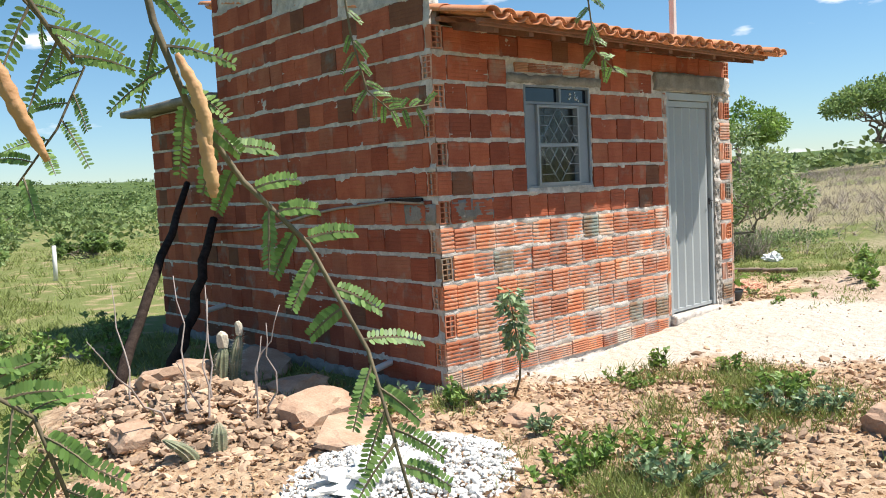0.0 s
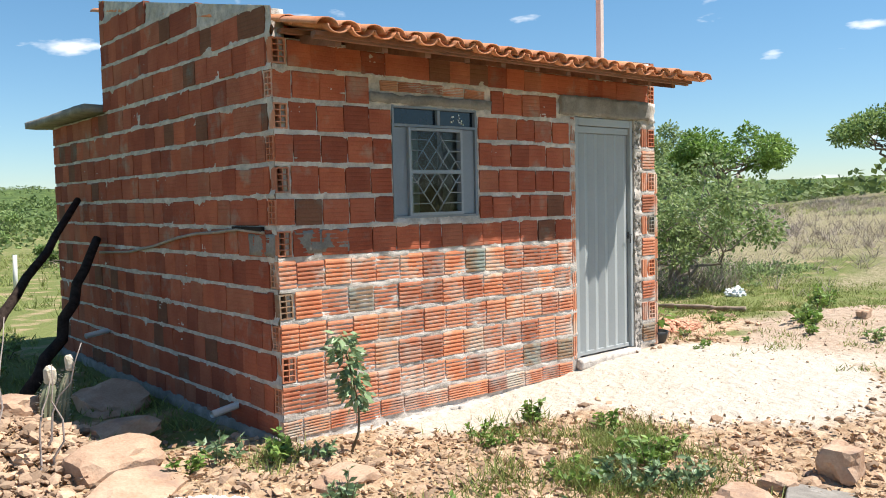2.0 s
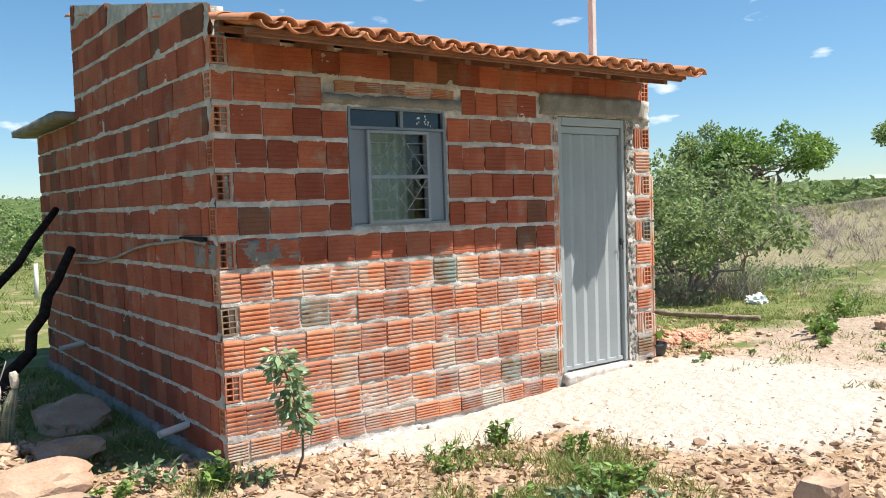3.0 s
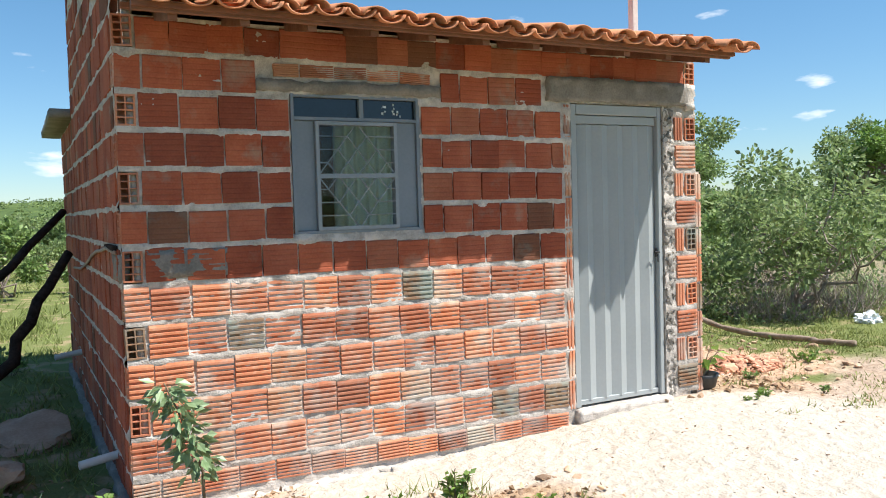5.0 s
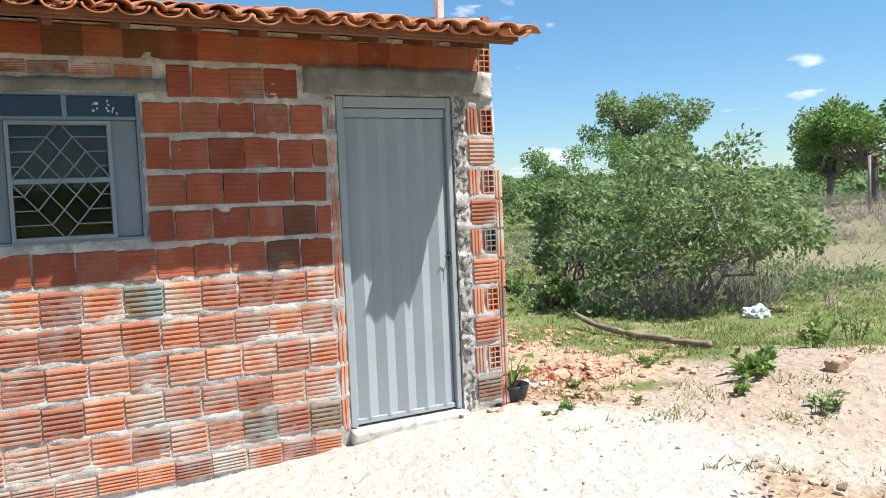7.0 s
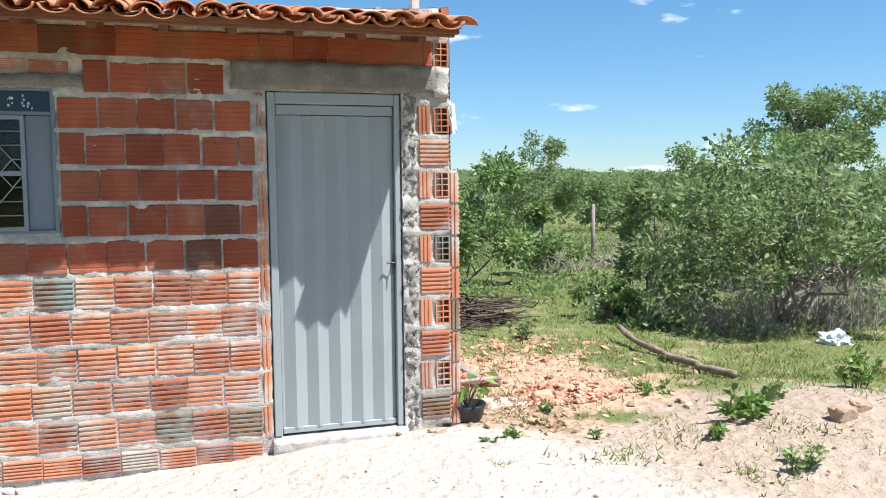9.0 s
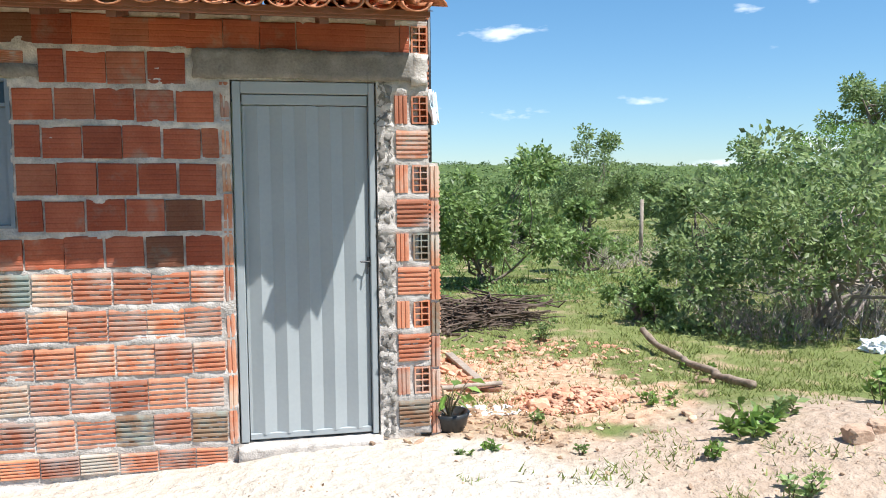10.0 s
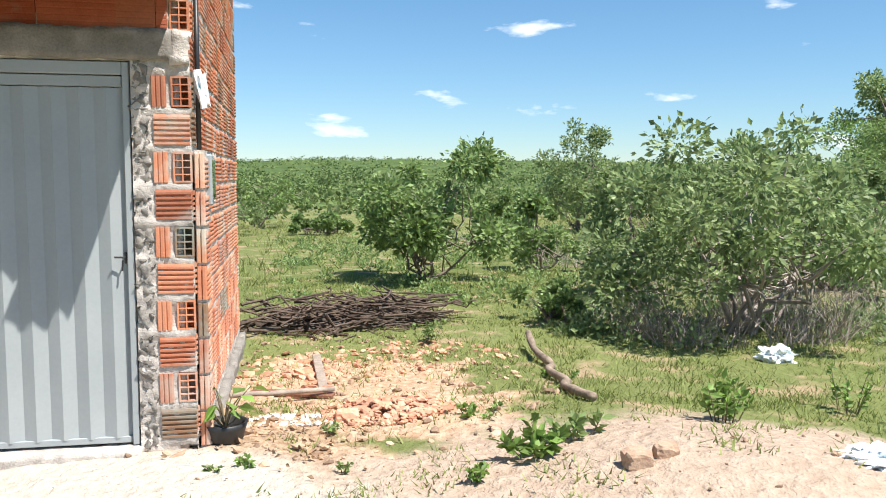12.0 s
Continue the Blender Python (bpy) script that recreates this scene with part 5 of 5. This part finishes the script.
for i in range(9000):
    x, y, _ = in_litter(r)
    if X0 - 0.02 < x < X1 and y > YF - 0.06:
        continue
    s = r.uniform(0.018, 0.05)
    leaf_geo(g, Vector((x, y, land1(x, y) + 0.016)), Vector((r.uniform(-1, 1), r.uniform(-1, 1), r.uniform(-0.2, 0.45))), s, s * 0.33, r, 0.5)
for i in range(130):
    x, y = r.uniform(5.2, 8.6), r.uniform(1.4, 3.95)
    s = r.uniform(0.010, 0.026)
    leaf_geo(g, Vector((x, y, land1(x, y) + 0.012)), Vector((r.uniform(-1, 1), r.uniform(-1, 1), r.uniform(-0.1, 0.5))), s, s * 0.3, r, 0.5)
tagged(part("leaf_litter", g, LITTER), "dry brown fallen leaves", "leaves", kind="stuff")


def crumpled(name, x, y, sx, sy, sz, label, category, seed, material=WHITEBAG):
    r = random.Random(seed)
    bm = bmesh.new()
    bmesh.ops.create_icosphere(bm, subdivisions=4, radius=1)
    off = Vector((seed, seed * 0.7, 0))
    for p in bm.verts:
        c = p.co.copy()
        fold = abs(noise.noise(c * 2.3 + off)) * 0.9 + abs(noise.noise(c * 5.1 + off)) * 0.45
        c *= 0.65 + fold
        p.co = Vector((c.x * sx, c.y * sy, max(c.z, -0.35) * sz))
    bm.verts.index_update()
    g = Geo().add([p.co[:] for p in bm.verts], [[p.index for p in q.verts] for q in bm.faces])
    bm.free()
    ob = part(name, g, material)
    ob.location = (x, y, land1(x, y) + sz * 0.3)
    return tagged(ob, label, category)


crumpled("plastic_bag", 12.05, 5.9, 0.15, 0.12, 0.10, "crumpled white and blue plastic bag in the grass", "bag", 71)
crumpled("plastic_bag", 10.78, 2.98, 0.26, 0.15, 0.05, "crumpled white, blue and black plastic sheet on the sand", "bag", 72)
crumpled("cement_sack", 2.30, 3.12, 0.30, 0.17, 0.11, "crumpled empty white paper sack on the gravel heap", "sack", 73, PVC)

# poles leaning on the side wall
rng = random.Random(15)
for foot, top, r0, n in (((2.02, 5.80, 0.10), (3.56, 7.75, 1.62), 0.042, "pole"), ((2.72, 6.45, 0.06), (3.555, 7.22, 1.27), 0.05, "pole")):
    z0 = land1(foot[0], foot[1]) - 0.03
    pts = wavy((foot[0], foot[1], z0), top, 10, 0.17, rng)
    tagged(part(n, Geo().tube(pts, [r0 * (1.1 - 0.035 * k) for k in range(11)], 9), DARKWOOD, None, "", True), "crooked dark pole leaning on the brick wall", "pole", "leaning poles")

# cactus and thin stalks by the stone heap
def cactus(x, y, h, r0, lean, seed, wool):
    ob = thing("cactus", x, y, land1(x, y) - 0.03, "short ribbed columnar cactus, dusty and spiny", "cactus", "cacti in the stone heap")
    g = Geo()
    n, rings = 20, 9
    vs = []
    for j in range(rings):
        t = j / (rings - 1)
        rad = r0 * (0.9 + 0.15 * math.sin(t * 3)) * (1 if t < 0.85 else (0.75 if t < 0.97 else 0.3))
        for i in range(n):
            a = 2 * math.pi * i / n
            rr2 = rad * (1 if i % 2 else 0.78)
            vs.append((rr2 * math.cos(a) + lean[0] * h * t * t, rr2 * math.sin(a) + lean[1] * h * t * t, h * t))
    g.add(vs, [(j * n + i, j * n + (i + 1) % n, (j + 1) * n + (i + 1) % n, (j + 1) * n + i) for j in range(rings - 1) for i in range(n)] + [tuple((rings - 1) * n + i for i in range(n))])
    part("body", g, CACTUS, ob, smooth=False)
    sp = Geo()
    q = random.Random(seed)
    for i in range(150):
        t, a = q.random(), 2 * math.pi * q.randint(0, 9) / 10 + 2 * math.pi / 20
        p = Vector((r0 * math.cos(a) + lean[0] * h * t * t, r0 * math.sin(a) + lean[1] * h * t * t, h * t))
        e = p + Vector((math.cos(a) + q.uniform(-0.6, 0.6), math.sin(a) + q.uniform(-0.6, 0.6), q.uniform(-0.4, 0.8))) * 0.022
        sp.add([p + Vector((0, 0, 0.0015)), p - Vector((0, 0, 0.0015)), e], [(0, 1, 2)])
    part("spines", sp, WOOL, ob)
    if wool:
        part("woolly_cap", Geo().rock(lean[0] * h, lean[1] * h, h * 1.08, r0 * 0.9, r0 * 0.9, r0 * 1.7, q, detail=2), WOOL, ob, "pale woolly crown")


cactus(2.60, 5.35, 0.33, 0.05, (0.1, 0), 1, True)
cactus(1.93, 4.05, 0.20, 0.042, (0.05, 0.05), 2, False)
cactus(1.80, 4.10, 0.17, 0.045, (-0.8, 0.2), 3, False)
cactus(2.68, 5.30, 0.42, 0.04, (0.15, 0), 4, True)
for i in range(9):
    r = random.Random(400 + i)
    x, y = 2.05 + r.uniform(-0.25, 0.45), 4.55 + r.uniform(-0.4, 0.5)
    z = land1(x, y)
    e = (x + r.uniform(-0.5, 0.25), y + r.uniform(-0.3, 0.4), z + r.uniform(0.3, 0.85))
    tagged(part("stalk", Geo().tube(wavy((x, y, z - 0.02), e, 6, 0.08, r), [0.008 - 0.0009 * k for k in range(7)], 5), GREYTWIG, None, "", True), "thin dry bare stalk among stones", "stalk", "dry stalks")

# the fallen log in the grass, sticks, brush pile
rng = random.Random(25)
pts = [(10.05, 6.64), (9.98, 6.2), (9.98, 5.75), (9.86, 5.45), (9.86, 5.05), (9.79, 4.85), (9.86, 4.52)]
zs = [0.15, 0.08, 0.04, 0.05, 0.045, 0.04, 0.035]


def log_tube(pts, zs):
    """A knotty log along a smooth curve through the points."""
    c = [Vector((x, y, land1(x, y) + z)) for (x, y), z in zip(pts, zs)]
    line = []
    for i in range(len(c) - 1):
        p0, p1, p2, p3 = c[max(i - 1, 0)], c[i], c[i + 1], c[min(i + 2, len(c) - 1)]
        for k in range(6):
            t = k / 6
            line.append(0.5 * (2 * p1 + (p2 - p0) * t + (2 * p0 - 5 * p1 + 4 * p2 - p3) * t * t + (3 * p1 - p0 - 3 * p2 + p3) * t ** 3))
    line.append(c[-1])
    return Geo().tube(line, [0.030 + 0.014 * noise.noise((i * 0.45, 2.0, 0)) + 0.006 * noise.noise((i * 1.3, 7.0, 0)) for i in range(len(line))], 10)


log = part("log", log_tube(pts, zs), LOGWOOD, None, "", True)
tagged(log, "crooked dead log lying in short grass", "log")
tagged(part("stick", Geo().tube(wavy((7.55, 5.05, land1(7.55, 5.05) + 0.08), (8.24, 5.27, land1(8.24, 5.27) + 0.06), 5, 0.02, rng), 0.018, 8), GREYWOOD, None, "", True), "straight pale stick lying across the yard", "stick", "sticks on the yard")
st = part("plank", Geo().box(-0.035, -0.85, 0, 0.035, 0.85, 0.03, chamfer=0.004), GREYWOOD)
st.matrix_world = pose(8.17, 5.85, land1(8.17, 5.85) + 0.01, 0, 0, 1)
tagged(st, "narrow weathered plank lying on the earth", "plank")
st = part("plank", Geo().box(-0.05, -0.3, 0, 0.05, 0.3, 0.025, chamfer=0.004), WOOD)
st.matrix_world = pose(7.95, 5.35, land1(7.95, 5.35) + 0.01, 0, 0, 70)
tagged(st, "short brown plank lying on the earth", "plank")
pile = Geo()
for i in range(280):
    t = rng.random()
    cx, cy = (7.75 + 1.05 * t, 8.25 + rng.gauss(0, 0.22)) if rng.random() < 0.62 else (9.1 + rng.gauss(0, 0.22), 8.55 + rng.gauss(0, 0.2))
    h = 0.28 * rng.random() ** 1.5
    a = rng.uniform(-0.7, 0.7) if rng.random() < 0.75 else rng.uniform(0, 3.1)
    ln = rng.uniform(0.2, 0.6)
    z = land1(cx, cy)
    pile.tube(wavy((cx - ln * math.cos(a), cy - ln * math.sin(a), z + max(0.01, h + rng.uniform(-0.2, 0.1))), (cx + ln * math.cos(a), cy + ln * math.sin(a), z + max(0.01, h + rng.uniform(-0.2, 0.12))), 4, 0.16, rng), [rng.uniform(0.005, 0.017) * (1.2 - 0.15 * k) for k in range(5)], 5)
tagged(part("brushwood_pile", pile, BRUSHWOOD), "pile of cut dark brushwood behind the house", "brushwood", kind="stuff")

# potted plant at the corner
pot = thing("potted_plant", 7.59, 4.16, land1(7.59, 4.16), "black plastic basin pot with a broad-leaved green plant", "potted plant")
prof = [(0.075, 0.0), (0.10, 0.03), (0.115, 0.09), (0.125, 0.12), (0.112, 0.12), (0.10, 0.085)]
n = 18
vs = [(r0 * math.cos(2 * math.pi * i / n), r0 * math.sin(2 * math.pi * i / n), z) for r0, z in prof for i in range(n)]
part("pot", Geo().add(vs, [(j * n + i, j * n + (i + 1) % n, (j + 1) * n + (i + 1) % n, (j + 1) * n + i) for j in range(len(prof) - 1) for i in range(n)] + [tuple((len(prof) - 1) * n + i for i in range(n)), tuple(range(n - 1, -1, -1))]), BLACKPLASTIC, pot, smooth=True)
g, st = Geo(), Geo()
r = random.Random(4)
for i in range(16):
    a = r.random() * 6.283
    tip = Vector((math.cos(a) * r.uniform(0.05, 0.15), math.sin(a) * r.uniform(0.05, 0.15), r.uniform(0.17, 0.30)))
    st.tube([(0, 0, 0.08), tip * 0.6 + Vector((0, 0, 0.06)), tip], [0.005, 0.004, 0.002], 5)
    leaf_geo(g, tip, Vector((math.cos(a), math.sin(a), r.uniform(-0.7, 0.1))), r.uniform(0.08, 0.13), 0.04, r)
part("stems", st, TWIG, pot)
part("leaves", g, LEAFLIME, pot)

# fence posts far off
for x, y, h in ((5.35, 18.4, 0.75), (25.2, 13.4, 1.5), (14.8, 16.5, 1.3)):
    tagged(part("fence_post", Geo().tube([(x, y, land1(x, y) - 0.1), (x + 0.02, y, land1(x, y) + h)], [0.05, 0.042], 8), GREYWOOD if x > 10 else PVC, None, "", True), "weathered fence post standing in the scrub" if x > 10 else "pale fence post at the field's edge", "fence post", "fence posts")


# ---- bricks ----
def brick_mesh(w, h, ribs=5, vertical=False, depth=0.05, groove=0.006, material=BRICK, gap=0.005):
    """A hollow clay brick with grooved face; foot at the origin, face towards -y."""
    g = Geo()
    prof = [(0.0, 0.004)]
    span = (w if vertical else h)
    cell = span / ribs
    for i in range(ribs):
        z = i * cell
        prof += [(z + 0.003, 0.0), (z + cell - gap - 0.003, 0.0)]
        if i < ribs - 1:
            prof += [(z + cell - gap, groove), (z + cell - 0.001, groove)]
    prof += [(span, 0.004)]
    other = h if vertical else w
    vs = []
    for o in (0.0, other):
        for s, d in prof:
            vs.append((s, d, o) if vertical else (o, d, s))
    k = len(prof)
    b = len(vs)
    for o in (0.0, other):
        for s in (0.0, span):
            vs.append((s, depth, o) if vertical else (o, depth, s))
    fs = []
    for i in range(k - 1):
        fs.append((i, i + 1, k + i + 1, k + i) if vertical else (i, k + i, k + i + 1, i + 1))
    fs += [tuple(range(k)) + (b + 1, b), tuple(range(2 * k - 1, k - 1, -1)) + (b + 2, b + 3), (0, b, b + 2, k), (k - 1, 2 * k - 1, b + 3, b + 1)]
    return g.add(vs, fs).mesh("brick", material)


def hole_mesh(w, h, cols=2, rows=4, depth=0.054, rim=0.009, web=0.006):
    """A brick's end with its rows of hollow cells."""
    g = Geo()
    cw, ch = (w - 2 * rim - (cols - 1) * web) / cols, (h - 2 * rim - (rows - 1) * web) / rows
    xs, zs = [0.0], [0.0]
    for i in range(cols):
        xs += [rim + i * (cw + web), rim + i * (cw + web) + cw]
    for i in range(rows):
        zs += [rim + i * (ch + web), rim + i * (ch + web) + ch]
    xs.append(w)
    zs.append(h)
    for i in range(len(xs) - 1):
        for j in range(len(zs) - 1):
            x0, x1, z0, z1 = xs[i], xs[i + 1], zs[j], zs[j + 1]
            if i % 2 and j % 2:
                d = depth
                g.add([(x0, 0, z0), (x1, 0, z0), (x1, 0, z1), (x0, 0, z1), (x0, d, z0), (x1, d, z0), (x1, d, z1), (x0, d, z1)], [(4, 5, 6, 7), (0, 1, 5, 4), (1, 2, 6, 5), (2, 3, 7, 6), (3, 0, 4, 7)])
            else:
                g.add([(x0, 0, z0), (x1, 0, z0), (x1, 0, z1), (x0, 0, z1)], [(0, 1, 2, 3)])
    d = 0.055
    g.add([(0, 0, 0), (w, 0, 0), (w, 0, h), (0, 0, h), (0, d, 0), (w, d, 0), (w, d, h), (0, d, h)], [(0, 4, 5, 1), (1, 5, 6, 2), (2, 6, 7, 3), (3, 7, 4, 0)])
    return g.mesh("brick", BRICK)


BW, BH = 0.183, COURSE - JOINT
BR = brick_mesh(BW, BH, 6, groove=0.011, gap=0.009)
BR_SOFT = brick_mesh(BW, BH, 6, groove=0.0015, material=SHADE_REDBRICK)
BR_TALL = brick_mesh(BW, BH, 5, groove=0.001, material=SHADE_REDBRICK)
BR_VERT = brick_mesh(0.072, BH, 3, True)
BR_STRIP = brick_mesh(0.045, 0.186, 2, True)
BR_HOLE = hole_mesh(HOLE_W, BH)
brick_rng = random.Random(31)


def lay(wall, mesh, u, z, sx=1.0, sz=1.0, proud=None, tilt=0.0):
    ob = new("brick", mesh)
    ob.parent = wall
    p = brick_rng.uniform(0.004, 0.011) if proud is None else proud
    ob.matrix_local = Matrix.Translation((u, -p, z)) @ Euler((brick_rng.gauss(0, 0.008), brick_rng.gauss(0, 0.012) + tilt, brick_rng.gauss(0, 0.01))).to_matrix().to_4x4() @ Matrix.Diagonal((sx, 1, sz, 1))
    return ob


def lay_course(wall, z_of, spans, shift, height=1.0, pitch=0.198, mesh=None):
    """One course over the free spans, joints shifted by part of a brick."""
    for a, b in spans:
        u = a - shift
        while u < b - 0.03:
            u0, u1 = max(u, a), min(u + BW + 0.006, b)
            if u1 - u0 > 0.035:
                lay(wall, mesh or BR, u0, z_of(u0) + brick_rng.uniform(-0.004, 0.004), (u1 - u0) / BW, height * brick_rng.uniform(0.96, 1.04))
            u += pitch + brick_rng.uniform(-0.004, 0.005)


def minus(spans, a, b):
    out = []
    for s, e in spans:
        if b <= s or a >= e:
            out.append((s, e))
        else:
            if a > s:
                out.append((s, a))
            if b < e:
                out.append((b, e))
    return out


for n in range(-6, 7):
    zf = (lambda k: (lambda u: front_z(k, u)))(n)
    z0, z1 = zf(1.5), zf(1.5) + BH
    a, b = (HOLE_W + 0.014, L_FRONT) if n % 2 == 0 else (0.002, L_FRONT)
    spans = [(a, b)]
    if n == -6:
        spans = [(0.0, DOOR[0] - 0.07)]
        lay_course(wall_front, lambda u: front_z(-6, u) + 0.045, spans, 0.06, 0.68)
        continue
    right = (7.26 - X0, L_FRONT)
    if n < 5:
        spans = minus(spans, DOOR[0] - 0.065, L_FRONT + 0.1)
    if z1 > WIN[2] and z0 < WIN[3] + 0.03:
        spans = minus(spans, WIN[0] - 0.012, WIN[1] + 0.012)
    if n == 5:
        spans = minus(spans, 6.18 - X0, L_FRONT + 0.1)
        spans = minus(spans, 4.32 - X0, 5.43 - X0)
        lay_course(wall_front, lambda u: front_z(5, u) + 0.092, [(4.42 - X0, 5.38 - X0)], 0.05, 0.42)
    if n == 6:
        spans = [(HOLE_W + 0.014, L_FRONT - HOLE_W - 0.012)]
        lay_course(wall_front, lambda u: front_z(6, u) - 0.006, spans, 0.03, 1.0, 0.19, BR_TALL)
        lay(wall_front, BR_HOLE, 0.0, zf(0), tilt=0)
        lay(wall_front, BR_HOLE, L_FRONT - HOLE_W, zf(L_FRONT), tilt=0)
        continue
    # darkened smooth bricks above the eave's shadow line, lightened grooved ones below
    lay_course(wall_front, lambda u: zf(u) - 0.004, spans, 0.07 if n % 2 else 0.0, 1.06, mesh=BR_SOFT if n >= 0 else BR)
    if n % 2 == 0:
        lay(wall_front, BR_HOLE, 0.0, zf(0), proud=0.006)
        lay(wall_front, BR_HOLE, L_FRONT - HOLE_W, zf(L_FRONT), proud=0.006)
        lay(wall_front, BR_VERT, 7.268 - X0, zf(L_FRONT), proud=0.010)
    elif n < 5:
        lay(wall_front, BR, 7.275 - X0, zf(L_FRONT), 0.98, proud=0.010)
for k in range(10):
    lay(wall_front, BR_STRIP, DOOR[0] - 0.052, 0.205 + k * 0.2, proud=0.004)

for n in range(-6, 14):
    for k, wall, length, top, base_u in ((0, wall_left, L_LEFT, lambda u: left_top(YB - u), 0), (1, wall_lean, L_LEAN, lambda u: 2.37, 0)):
        z = Z_REF + COURSE * n
        if k == 0 and n % 2 and n < 7:
            spans = [(0.004, L_LEFT - HOLE_W - 0.014)]
            lay(wall, BR_HOLE, L_LEFT - HOLE_W, z, proud=0.004)
        elif k == 0 and n < 7:
            spans = [(0.004, L_LEFT - 0.064)]
        else:
            spans = [(0.004, length)]
        # the top follows the slope of the roof
        need = z + BH
        if top(length) < need:
            lim = length
            while lim > 0 and top(lim) < need:
                lim -= 0.02
            spans = [(s, min(e, lim)) for s, e in spans if s < lim - 0.05]
        # the west side's shade is deepened by the darkened bricks
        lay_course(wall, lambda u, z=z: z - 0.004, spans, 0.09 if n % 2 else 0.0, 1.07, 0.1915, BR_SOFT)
for u in np.arange(0.02, L_LEFT - 0.1, 0.2):
    ob = lay(wall_left, BR, float(u), left_top(YB - float(u)) - 0.162, 1.0, 1.0, 0.006)
    ob.matrix_local = ob.matrix_local @ Matrix.Rotation(math.atan(0.205), 4, "Y")

for n in range(-5, 13):
    z = Z_REF + COURSE * n - 0.023
    lim = 0.06 if n % 2 == 0 else 0.003
    spans = [(lim, L_RIGHT)]
    need = z + BH
    s = lim
    while s < L_RIGHT and left_top(YF + s) < need:
        s += 0.02
    # the sunlit east side takes the lightened bricks
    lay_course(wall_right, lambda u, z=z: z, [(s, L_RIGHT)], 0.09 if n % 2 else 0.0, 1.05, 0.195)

# the short brick pier against the sunlit wall
pier = thing("brick_pier", 7.468, YF, 0.17, "shallow pier of upright bricks at the house corner", "pier")
g = Geo().box(0.0, 0.02, -0.1, 0.05, 0.20, 1.585)
part("mortar_core", g, MORTAR, pier)
pm = brick_mesh(0.05, 0.178, 2, True, 0.02)
for k in range(8):
    ob = new("brick", pm)
    ob.parent = pier
    ob.matrix_local = Matrix.Translation((0.003, 0.006, 0.01 + k * 0.197))
    ob = new("brick", BR)
    ob.parent = pier
    ob.matrix_local = Matrix.Translation((0.06, 0.012, 0.01 + k * 0.197)) @ Matrix.Rotation(radians(90), 4, "Z")

# joined small pieces that nobody could count
for ob in bpy.data.objects:
    if ob.parent and ob.name.split(".")[0] in ("leaves", "stems", "leaflets", "midribs", "spines", "crown", "paper_scraps"):
        ob["kind"] = "stuff"
